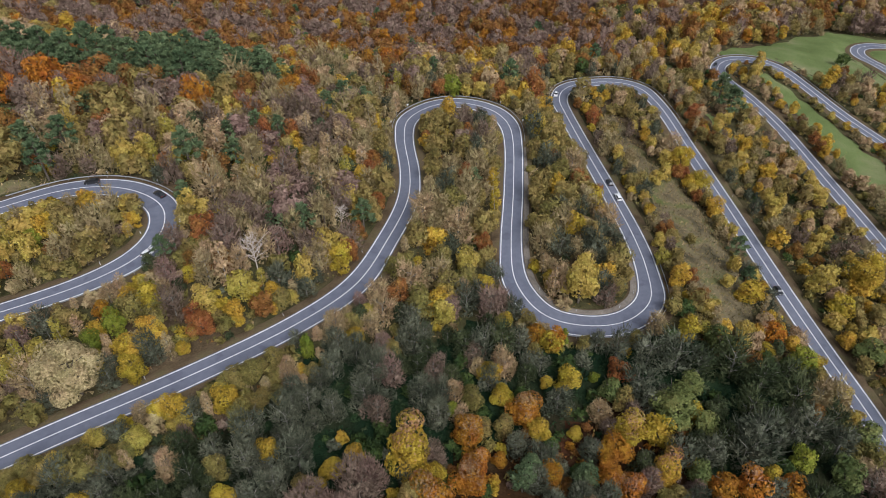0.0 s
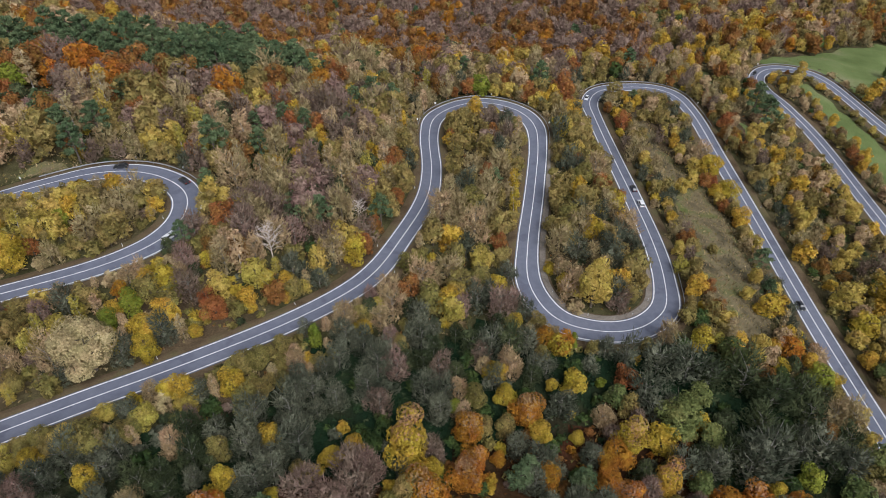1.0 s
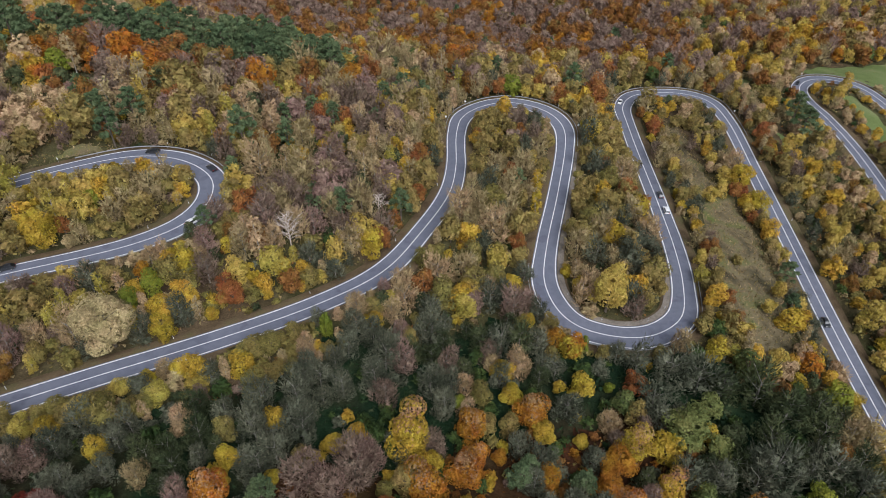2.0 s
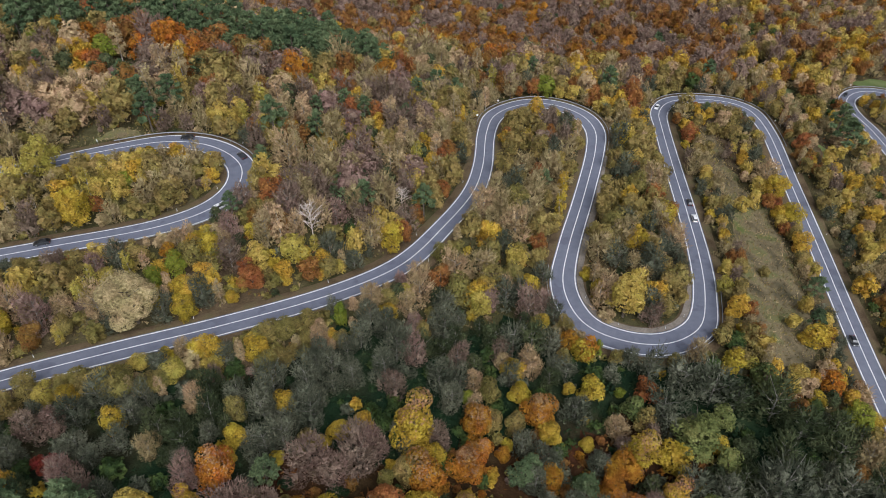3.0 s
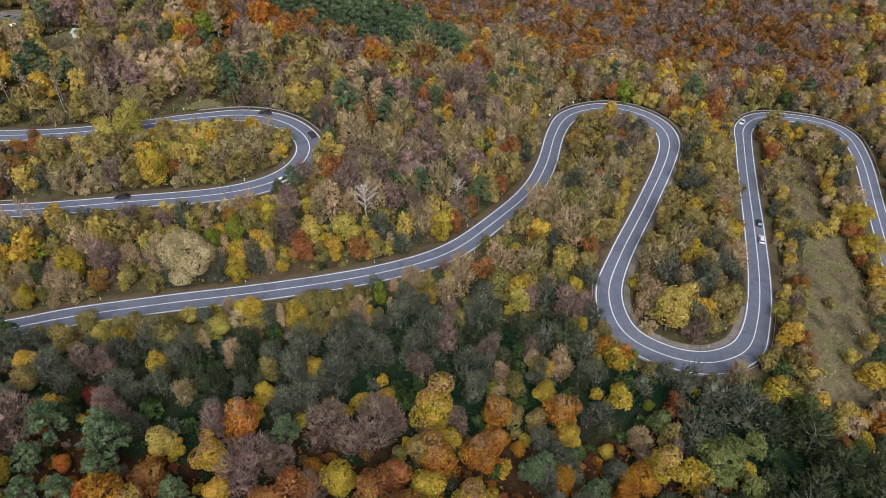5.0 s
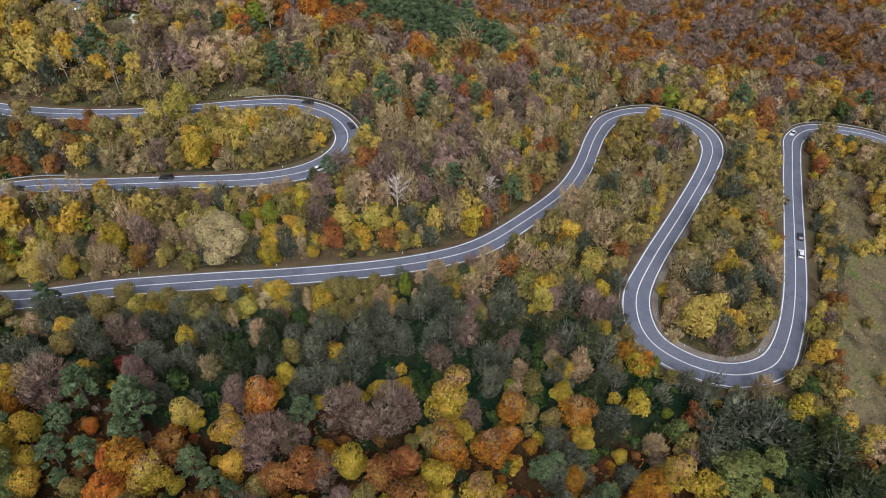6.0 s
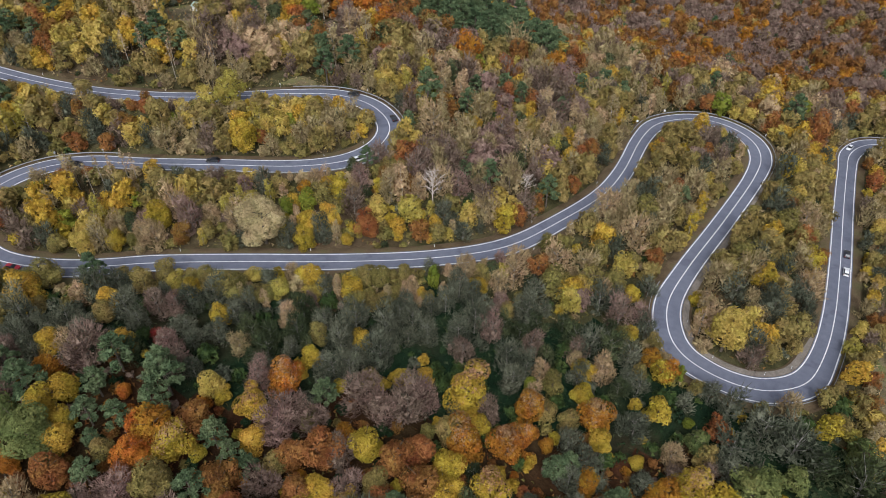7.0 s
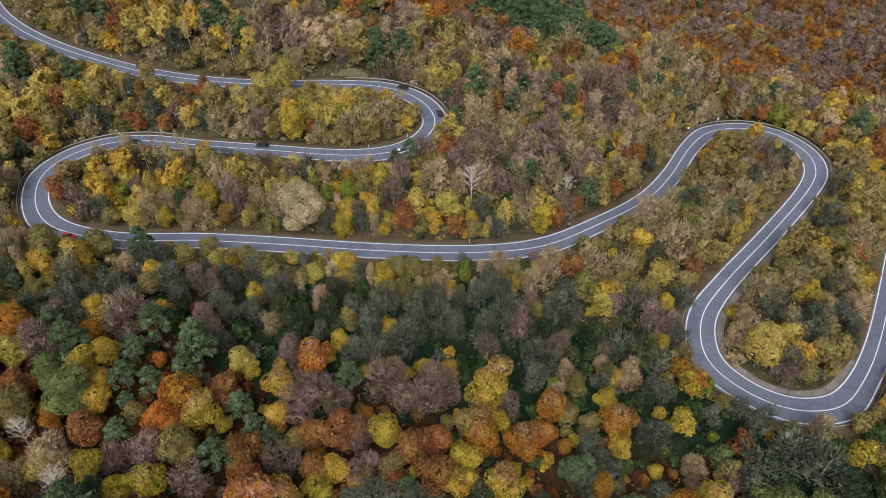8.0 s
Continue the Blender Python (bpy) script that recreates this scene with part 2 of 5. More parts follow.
FIRST_BEND = [(-107.1, 162.4, 72.5), (-93.2, 163.6, 71.6), (-79.9, 156.2, 71.1), (-75.8, 145.9, 70.7), (-78.0, 134.9, 70.3), (-87.8, 124.9, 69.6),
              (-113.8, 111.1, 68.4), (-135.3, 100.4, 67.2), (-153.5, 92.0, 66.2)]
SECOND_BEND = [(-163.0, 83.4, 65.6), (-166.7, 72.2, 65.1), (-163.9, 61.8, 64.7), (-157.0, 55.5, 64.2), (-147.0, 50.8, 63.8), (-136.2, 49.7, 63.4),
               (-118.1, 57.9, 62.5), (-100.9, 72.7, 61.6), (-81.5, 87.2, 60.7), (-60.2, 102.3, 59.6), (-37.2, 121.0, 58.4)]
THIRD_BEND = [(-24.0, 136.6, 57.6), (-16.9, 157.5, 56.3), (-11.7, 180.2, 55.1), (-11.7, 198.2, 54.1), (-15.0, 226.1, 52.5), (-14.2, 241.1, 51.9),
              (-7.0, 252.1, 51.3), (1.9, 257.3, 50.9), (11.7, 256.8, 50.4), (20.8, 251.3, 50.0), (25.9, 241.6, 49.4), (26.8, 229.1, 49.0),
              (24.4, 196.7, 47.8)]
FOURTH_BEND = [(21.4, 168.1, 46.6), (21.0, 152.2, 46.0), (23.0, 145.2, 45.6), (26.3, 139.0, 45.3), (31.1, 135.0, 45.0), (37.4, 133.4, 44.7),
               (44.6, 133.3, 44.3), (51.7, 135.4, 43.8), (57.1, 139.7, 43.5), (61.1, 145.1, 43.2), (63.3, 159.6, 42.4), (63.4, 175.9, 41.6),
               (61.2, 205.0, 40.1)]
FIFTH_BEND = [(57.7, 240.8, 38.3), (54.8, 275.1, 36.5), (54.1, 289.8, 35.7), (58.3, 302.1, 35.1), (65.7, 308.2, 34.7), (79.6, 311.8, 34.1),
              (88.8, 311.0, 33.7), (96.0, 305.9, 33.5), (101.2, 290.6, 32.8), (105.2, 250.4, 31.1), (108.3, 215.7, 29.6), (113.1, 157.9, 27.3),
              (117.5, 119.5, 25.7)]
SIXTH_BEND = [(119.9, 98.0, 24.9), (126.9, 82.0, 24.3), (140.0, 76.0, 23.8), (153.0, 84.0, 23.4), (160.5, 105.0, 22.7), (164.0, 150.0, 21.4),
              (164.5, 195.5, 20.8), (163.2, 241.9, 20.9), (161.5, 291.0, 20.9), (157.0, 325.0, 20.7)]
SEVENTH_BEND = [(152.7, 343.0, 20.5), (153.5, 357.0, 20.3), (160.7, 368.0, 19.8), (169.4, 372.1, 19.4), (178.0, 371.5, 19.0), (186.0, 367.0, 18.6),
                (191.8, 357.7, 18.2), (197.2, 337.1, 17.2), (203.0, 309.0, 16.0), (210.2, 286.0, 15.0), (220.0, 258.0, 13.6), (236.0, 243.0, 12.8),
                (253.0, 254.0, 12.0), (262.0, 290.0, 10.5), (269.0, 350.0, 7.5), (268.0, 390.0, 5.6), (264.0, 410.0, 5.0), (269.0, 421.0, 4.8),
                (280.0, 425.5, 4.6), (330.0, 412.0, 3.5), (420.0, 385.0, 1.0)]
AXIS = np.array(UPPER_ROAD + FIRST_BEND + SECOND_BEND + THIRD_BEND + FOURTH_BEND + FIFTH_BEND + SIXTH_BEND + SEVENTH_BEND, dtype=float)


def spline(p, step):
    """Centripetal Catmull-Rom through the points, at even steps."""
    p = np.vstack([2 * p[0] - p[1], p, 2 * p[-1] - p[-2]])
    out = []
    for a, b, c, d in zip(p, p[1:], p[2:], p[3:]):
        t1 = np.linalg.norm(b - a) ** 0.5
        t2 = t1 + np.linalg.norm(c - b) ** 0.5
        t3 = t2 + np.linalg.norm(d - c) ** 0.5
        t = np.linspace(t1, t2, 24, endpoint=False)[:, None]
        a1, a2, a3 = (t1 - t) / t1 * a + t / t1 * b, (t2 - t) / (t2 - t1) * b + (t - t1) / (t2 - t1) * c, (t3 - t) / (t3 - t2) * c + (t - t2) / (t3 - t2) * d
        b1, b2 = (t2 - t) / t2 * a1 + t / t2 * a2, (t3 - t) / (t3 - t1) * a2 + (t - t1) / (t3 - t1) * a3
        out.append((t2 - t) / (t2 - t1) * b1 + (t - t1) / (t2 - t1) * b2)
    q = np.vstack(out + [p[-2:-1]])
    s = np.r_[0, np.cumsum(np.linalg.norm(np.diff(q[:, :2], axis=0), axis=1))]
    u = np.arange(0, s[-1], step)
    return np.stack([np.interp(u, s, q[:, k]) for k in range(3)], 1)


def smooth_rows(q, n):
    k = np.hanning(2 * n + 3)[1:-1]
    k /= k.sum()
    pad = np.vstack([np.repeat(q[:1], n, 0), q, np.repeat(q[-1:], n, 0)])
    return np.stack([np.convolve(pad[:, j], k, "valid") for j in range(q.shape[1])], 1)


ROAD = smooth_rows(spline(AXIS, 1.5), 4)
ROAD[:, 2] = smooth_rows(ROAD, 20)[:, 2]
tan_ = np.gradient(ROAD[:, :2], axis=0)
tan_ /= np.linalg.norm(tan_, axis=1)[:, None]
LEFT = np.stack([-tan_[:, 1], tan_[:, 0]], 1)
turn_ = np.gradient(np.unwrap(np.arctan2(tan_[:, 1], tan_[:, 0]))) / 1.5
CURV = smooth_rows(turn_[:, None], 8)[:, 0]
HALF = 3.15 + np.clip(np.abs(CURV) * 18, 0, 0.85)
STATION = np.arange(len(ROAD)) * 1.5

# ---------------------------------------------------------------- the land
SPOTS = np.array([
    (21, 416, 5), (-38, 400, 8), (0, 560, -6), (-250, 520, 30), (250, 560, -12), (-340, 300, 62), (-146, 193, 76), (-190, 170, 84), (-320, 121, 90),
    (-58, 237, 57), (-120, 330, 38), (-52, 42, 58), (-40, 63, 51), (19, 101, 42), (32, 92, 38), (-6, 83, 47), (-74, 66, 60), (60, 100, 36), (95, 140, 34),
    (0, -80, 40), (-160, -60, 66), (160, -60, 12), (330, 200, 4), (-600, 600, 70), (0, 1100, -5), (600, 600, -20), (-700, 0, 120), (600, -200, 0)], dtype=float)
knots = np.vstack([ROAD[::14], SPOTS])
kxy, kz = knots[:, :2] / 100.0, knots[:, 2]


def tps(r2):
    return 0.5 * r2 * np.log(r2 + 1e-9)


d2 = ((kxy[:, None] - kxy[None]) ** 2).sum(-1)
nk = len(knots)
system = np.zeros((nk + 3, nk + 3))
system[:nk, :nk] = tps(d2) + np.eye(nk) * 0.01
system[:nk, nk], system[:nk, nk + 1:] = 1, kxy
system[nk:, :nk] = system[:nk, nk:].T
TPS_W = np.linalg.solve(system, np.r_[kz, 0, 0, 0])


def road_near(x, y):
    """Distance to the road's axis and the row of its nearest point."""
    pts = np.stack([np.ravel(x), np.ravel(y)], 1)
    best, row = np.full(len(pts), 1e9), np.zeros(len(pts), int)
    for i in range(0, len(pts), 4000):
        d = ((pts[i:i + 4000, None] - ROAD[None, ::2, :2]) ** 2).sum(-1)
        k = d.argmin(1)
        best[i:i + 4000], row[i:i + 4000] = np.sqrt(d[np.arange(len(k)), k]), k * 2
    return best, row


def land(x, y):
    """Height of the ground; benched for the road."""
    x, y = np.ravel(np.asarray(x, float)), np.ravel(np.asarray(y, float))
    q = np.stack([x, y], 1) / 100.0
    z = np.empty(len(q))
    for i in range(0, len(q), 4000):
        r2 = ((q[i:i + 4000, None] - kxy[None]) ** 2).sum(-1)
        z[i:i + 4000] = tps(r2) @ TPS_W[:nk] + TPS_W[nk] + q[i:i + 4000] @ TPS_W[nk + 1:]
    z += 0.7 * np.sin(x * 0.11 + 1.3 * np.sin(y * 0.07)) * np.sin(y * 0.09 + 0.6)
    d, row = road_near(x, y)
    k = np.clip((d - 6.5) / 9.0, 0, 1)
    k = k * k * (3 - 2 * k)
    return (ROAD[row, 2] - 0.45) * (1 - k) + z * k


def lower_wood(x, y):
    """The wood below the road, with ivy on its floor."""
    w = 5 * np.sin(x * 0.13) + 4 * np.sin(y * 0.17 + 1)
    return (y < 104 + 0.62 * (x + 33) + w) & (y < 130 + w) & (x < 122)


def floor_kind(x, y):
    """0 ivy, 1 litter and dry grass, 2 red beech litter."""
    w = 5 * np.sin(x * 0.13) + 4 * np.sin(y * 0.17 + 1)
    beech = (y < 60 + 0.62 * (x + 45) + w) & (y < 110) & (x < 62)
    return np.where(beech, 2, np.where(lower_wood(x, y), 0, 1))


def grown(a, b, step, far, ratio=1.35):
    """Even steps from a to b, then growing ones out to far on both sides."""
    v, s, low, high = list(np.arange(a, b + 0.1, step)), step, [], []
    lo, hi = a, v[-1]
    while hi < far:
        s *= ratio
        lo, hi = lo - s, hi + s
        low.append(lo), high.append(hi)
    return np.array(low[::-1] + v + high)


gx, gy = grown(-330, 330, 4.0, 4500), grown(-20, 600, 4.0, 4500)
GX, GY = np.meshgrid(gx, gy)
gz = land(GX, GY)
far_off = np.hypot(GX.ravel(), GY.ravel() - 280)
gz = np.where(far_off > 800, 20 + (np.clip(gz, -40, 160) - 20) * np.exp(-(far_off - 800) / 900), np.clip(gz, -40, 160))
nx, ny = len(gx), len(gy)
base = (np.arange(ny - 1)[:, None] * nx + np.arange(nx - 1)[None]).ravel()
# each zone has its own cover, its colour darkened for shade under trees
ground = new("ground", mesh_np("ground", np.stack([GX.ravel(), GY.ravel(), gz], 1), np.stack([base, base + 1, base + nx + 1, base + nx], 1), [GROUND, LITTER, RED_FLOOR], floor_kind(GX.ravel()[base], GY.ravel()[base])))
ground.data.polygons.foreach_set("use_smooth", np.ones(len(ground.data.polygons), dtype=bool))
tagged(ground, "hillside covered in brown leaf litter and moss, darkened for shade", "ground", kind="structure")


def ribbon(name, offs, mats, rows=None, thick=None):
    """A strip along the road: offs is a list of (offset to the left as an array or number, height above the road's surface)."""
    rows = np.arange(len(ROAD)) if rows is None else rows
    cols = []
    for o, h in offs:
        o = np.broadcast_to(o, (len(ROAD),))[rows]
        cols.append(np.column_stack([ROAD[rows, :2] + LEFT[rows] * o[:, None], ROAD[rows, 2] + h]))
    v = np.stack(cols, 1).reshape(-1, 3)
    m, k = len(rows), len(offs)
    b = (np.arange(m - 1)[:, None] * k + np.arange(k - 1)[None]).ravel()
    return mesh_np(name, v, np.stack([b, b + k, b + k + 1, b + 1][::-1], 1), mats)


road = new("road", ribbon("road", [(-HALF - 0.45, -0.5), (-HALF - 0.45, 0.0), (0 * HALF, 0.05), (HALF + 0.45, 0.0), (HALF + 0.45, -0.5)], [ASPHALT]))
tagged(road, "winding grey asphalt road with white lane markings", "road", kind="structure")
for side in (1, -1):
    o = side * (HALF + 0.45)
    offs = [(o, -0.03), (o + side * 1.3, -0.08), (o + side * 2.6, -0.3), (o + side * 4.2, -1.3)]
    me = ribbon("verge", offs if side < 0 else offs, [VERGE])
    verge = new("verge", me)
    tagged(verge, "bare brown earth and thin grass along the road", "verge", kind="structure")


def stripe_runs(dash, gap):
    if not gap:
        return [np.arange(len(ROAD))]
    runs, k = [], 0
    while k + dash < len(ROAD):
        runs.append(np.arange(k, k + dash + 1))
        k += dash + gap
    return runs


def stripes(name, centre, half, dash=0, gap=0, label="", lift=0.03):
    vs, qs, nv = [], [], 0
    for rows in stripe_runs(dash, gap):
        for o in (centre,):
            o = np.broadcast_to(o, (len(ROAD),))[rows]
            crown = 0.05 * (1 - np.abs(o) / (HALF[rows] + 0.45)) + lift
            a = np.column_stack([ROAD[rows, :2] + LEFT[rows] * (o - half)[:, None], ROAD[rows, 2] + crown])
            b = np.column_stack([ROAD[rows, :2] + LEFT[rows] * (o + half)[:, None], ROAD[rows, 2] + crown])
            v = np.stack([a, b], 1).reshape(-1, 3)
            k = nv + np.arange(len(rows) - 1) * 2
            vs.append(v), qs.append(np.stack([k + 1, k, k + 2, k + 3][::-1], 1))
            nv += len(v)
    ob = part(name, mesh_np(name, np.vstack(vs), np.vstack(qs), [LINE]), road, label)
    return ob


stripes("edge_line", HALF, 0.16, label="solid white edge line")
stripes("edge_line", -HALF, 0.16, label="solid white edge line")
stripes("centre_line", 0 * HALF, 0.14, label="white centre line")


# ---------------------------------------------------------------- open ground: outlines in x, y
FAR_MEADOW = [(150, 380), (161, 390), (178, 399), (205, 413), (233, 439), (257, 447), (266, 456), (300, 436), (360, 430), (350, 330), (268, 300), (250, 340), (229, 362), (214, 350),
              (207, 338), (201, 358), (191, 372), (178, 378), (164, 379)]
STRIP_MEADOW = [(172, 352), (181, 352), (188, 338), (193, 312), (197, 276), (203, 252), (196, 225), (178, 228), (178, 262), (176, 300)]
CLEARING = [(70, 284), (79, 278), (86, 240), (94, 222), (99, 196), (100, 165), (97, 144), (82, 136), (75, 156), (75, 180), (75, 215), (71, 250)]
GREEN_GAP = [(119, 360), (127, 360), (124, 325), (124, 300), (130, 276), (138, 255), (132, 252), (124, 274), (119, 296), (117, 328)]
LEDGE = [(-138, 148), (-134, 157), (-124, 166), (-112, 171), (-116, 165), (-128, 155)]
HUT_GREEN = [(-200, 158), (-178, 158), (-176, 178), (-186, 183), (-198, 178)]
SMALL_GREEN = [(57, 344), (66, 347), (75, 353), (73, 361), (62, 358), (55, 351)]
LAWN = [(-157, 199), (-147, 199), (-139, 206), (-142, 213), (-152, 212)]
YARD = [(-240, 178), (-232, 190), (-212, 182), (-205, 166), (-216, 158), (-232, 164)]


def inside(poly, x, y):
    hit = False
    for (x0, y0), (x1, y1) in zip(poly, poly[1:] + poly[:1]):
        if (y0 > y) != (y1 > y) and x < (x1 - x0) * (y - y0) / (y1 - y0) + x0:
            hit = not hit
    return hit


def inside_all(poly, x, y):
    hit = np.zeros(len(x), bool)
    for (x0, y0), (x1, y1) in zip(poly, poly[1:] + poly[:1]):
        if y0 != y1:
            hit ^= ((y0 > y) != (y1 > y)) & (x < (x1 - x0) * (y - y0) / (y1 - y0) + x0)
    return hit


def meadow(name, poly, mat, label, step=1.5, lift=0.10):
    """A patch of open ground laid close over the land; its rim dips under it."""
    xs, ys = [p[0] for p in poly], [p[1] for p in poly]
    gx_, gy_ = np.arange(min(xs) - 4, max(xs) + 4, step), np.arange(min(ys) - 4, max(ys) + 4, step)
    X_, Y_ = np.meshgrid(gx_, gy_)
    wx, wy = X_ + 1.6 * np.sin(Y_ * 0.35), Y_ + 1.6 * np.sin(X_ * 0.31)
    ins = inside_all(poly, wx.ravel(), wy.ravel()).reshape(X_.shape)
    soft = ins.astype(float)
    for _ in range(2):
        soft = (soft + np.roll(soft, 1, 0) + np.roll(soft, -1, 0) + np.roll(soft, 1, 1) + np.roll(soft, -1, 1)) / 5
    z = land(X_, Y_).reshape(X_.shape) + lift - 0.5 * (1 - soft)
    n = len(gx_)
    b = np.arange(len(gy_) - 1)[:, None] * n + np.arange(n - 1)[None]
    keep = (ins[:-1, :-1] | ins[1:, :-1] | ins[:-1, 1:] | ins[1:, 1:]).ravel()
    b = b.ravel()[keep]
    me = mesh_np(name, np.stack([X_.ravel(), Y_.ravel(), z.ravel()], 1), np.stack([b, b + 1, b + n + 1, b + n], 1), [mat])
    return tagged(new(name, me), label, "grassland", kind="structure")


meadow("meadow", FAR_MEADOW, MEADOW, "short green meadow beside the road")
meadow("meadow", STRIP_MEADOW, MEADOW, "narrow strip of green meadow between two legs of road")
meadow("clearing", CLEARING, DRY, "open strip of dry brown grass")
meadow("meadow", GREEN_GAP, MEADOW, "narrow green grass gap between shrubs")
meadow("meadow", SMALL_GREEN, MEADOW, "small green glade among the trees")
meadow("meadow", HUT_GREEN, DRY, "rough grass round the hut")
meadow("ledge", LEDGE, DRY, "bare grassy ledge above the road bend")
meadow("meadow", LAWN, MEADOW, "small patch of green grass among the trees")
meadow("yard", YARD, GRAVEL, "grey gravel yard beside the woods")

# ---------------------------------------------------------------- trees
rng = np.random.default_rng(7)


def unit(v):
    return v / (np.linalg.norm(v, axis=-1, keepdims=True) + 1e-9)


def leaf_quads(centre, normal, long, wide, r):
    """Three-cornered leaf clumps: centre, facing and half sizes, as arrays."""
    n = len(centre)
    a = unit(np.cross(normal, r.normal(size=(n, 3))))
    b = np.cross(normal, a)
    long, wide = np.broadcast_to(long, n)[:, None], np.broadcast_to(wide, n)[:, None]
    tip = centre + a * long * (0.8 + 0.5 * r.random((n, 1)))
    return np.stack([centre - a * long * 0.7 - b * wide * 1.15, centre - a * long * 0.5 + b * wide * 1.15, tip, tip], 1)


def twig_quads(start, along, length, width, r):
    """Thin twigs, drawn out to a point."""
    n = len(start)
    side = unit(np.cross(along, r.normal(size=(n, 3)))) * np.broadcast_to(width, n)[:, None]
    end = start + along * np.broadcast_to(length, n)[:, None]
    return np.stack([start - side, start + side, end, end], 1)


def tube(p, q, r0, r1, sides=5):
    """A tapered limb as quads."""
    p, q = np.asarray(p, float), np.asarray(q, float)
    d = unit(q - p)
    a = unit(np.cross(d, (0.31, 0.83, 0.12)))
    b = np.cross(d, a)
    ang = np.arange(sides + 1) * 2 * math.pi / sides
    ring = np.cos(ang)[:, None] * a + np.sin(ang)[:, None] * b
    lo, hi = p + ring * r0, q + ring * r1
    return np.stack([lo[:-1], lo[1:], hi[1:], hi[:-1]], 1)


def shell(lobes, n, r, inner=0.72):
    """Points spread over a cluster of lobes (centre, radii), those inside another lobe left out."""
    c, rad = lobes[:, :3], lobes[:, 3:]
    weight = (rad[:, 0] * rad[:, 2]) / (rad[:, 0] * rad[:, 2]).sum()
    which = r.choice(len(lobes), size=n * 2, p=weight)
    u = unit(r.normal(size=(n * 2, 3)))
    k = inner + (1 - inner) * r.random((n * 2, 1)) ** 0.6
    p = c[which] + u * rad[which] * k
    deep = (((p[:, None] - c[None]) / rad[None]) ** 2).sum(-1)
    deep[np.arange(len(p)), which] = 9
    keep = deep.min(1) > 0.55
    return p[keep][:n], unit(u / rad[which])[keep][:n]


def cores(lobes, shrink, r):
    """The dense inner foliage of each lobe: eight broad sprays that overlap."""
    out = []
    for c in lobes:
        u = unit(r.normal(size=(8, 3)) * 0.75 + np.array([(math.cos(i * 2.4), math.sin(i * 2.4), 0.9 - 0.25 * i) for i in range(8)]))
        f = unit(u + r.normal(size=(8, 3)) * 0.35)
        out.append(leaf_quads(c[:3] + u * c[3:] * shrink * 0.72, f, c[3] * shrink * 0.62, c[3] * shrink * 0.62, r))
    return np.concatenate(out)


def crown_lobes(r, rad, low, high, count, flat=0.85, upright=False):
    """Lobes of a crown between two heights; the outline is uneven."""
    out = [(0, 0, low + (high - low) * 0.52, rad * 0.74, rad * 0.74, (high - low) * 0.44)]
    for i in range(count):
        az = i * 2.4 + r.random() * 0.9
        f = (i + 0.5) / count
        z = low + (high - low) * (0.16 + 0.70 * f)
        reach = rad * (0.52 if not upright else 0.46) * math.sqrt(max(0.05, 1 - (abs(f - 0.36) / 0.75) ** 2)) * (0.75 + 0.45 * r.random())
        s = rad * (0.42 + 0.2 * r.random()) * (0.8 if upright else 1)
        out.append((math.cos(az) * reach, math.sin(az) * reach, z, s, s, s * flat * (1.5 if upright else 1)))
    return np.array(out)


def limbs(r, h, girth, spread, low, count):
    """A trunk in bent stages with boughs."""
    lean = r.normal(size=2) * 0.03 * h
    top = np.array([lean[0], lean[1], h * 0.8])
    mid = np.array([lean[0] * 0.3, lean[1] * 0.3, h * 0.4])
    q = [tube((0, 0, -0.6), mid, girth * 1.2, girth * 0.75, 6), tube(mid, top, girth * 0.75, girth * 0.2, 5)]
    for i in range(count):
        az = i * 2.4 + r.random()
        f = low + (0.72 - low) * (i + r.random()) / count
        p = mid * (f / 0.4) if f < 0.4 else mid + (top - mid) * ((f - 0.4) / 0.4)
        e = p + np.array([math.cos(az) * spread * 0.7, math.sin(az) * spread * 0.7, spread * (0.45 + 0.3 * r.random())])
        q.append(tube(p, e, girth * 0.38, girth * 0.1, 4))
    return np.concatenate(q)


def skewed(lobes, r):
    """Draws a crown out of round and sets its lobes off their ring."""
    a = r.random() * 3.14
    k = 1 + 0.16 * np.cos(2 * (np.arctan2(lobes[:, 1], lobes[:, 0]) - a))
    lobes[:, :2] *= k[:, None]
    lobes[1:, :3] += r.normal(size=(len(lobes) - 1, 3)) * lobes[1:, 3:4] * (0.22, 0.22, 0.3)
    lobes[1:, 3:] *= 0.72 + 0.5 * r.random((len(lobes) - 1, 1))
    return lobes


def broad_tree(seed, rad=4.0, h=10.0, leaves=3000, size=0.225):
    r = np.random.default_rng(seed)
    lobes = skewed(crown_lobes(r, rad, -h * 0.02, h, 8), r)
    p, nrm = shell(lobes, leaves, r, 0.82)
    f = unit(nrm * 0.9 + r.normal(size=p.shape) * 0.36 + (0, 0, 0.2))
    s = size * (0.6 + 0.8 * r.random(len(p)))
    crown = np.concatenate([leaf_quads(p, f, s, s * 0.72, r), cores(lobes, 0.74, r)])
    return limbs(r, h, 0.028 * h, rad, 0.25, 7), crown


def big_tree(seed, rad=7.0, h=16.0, leaves=8000, size=0.25):
    r = np.random.default_rng(seed)
    lobes = skewed(crown_lobes(r, rad, h * 0.08, h, 17), r)
    lobes[1:, 3:] *= 0.82
    p, nrm = shell(lobes, leaves, r, 0.84)
    f = unit(nrm * 0.9 + r.normal(size=p.shape) * 0.36 + (0, 0, 0.2))
    s = size * (0.55 + 0.9 * r.random(len(p)))
    return limbs(r, h, 0.028 * h, rad, 0.25, 9), np.concatenate([leaf_quads(p, f, s, s * 0.72, r), cores(lobes, 0.76, r)])


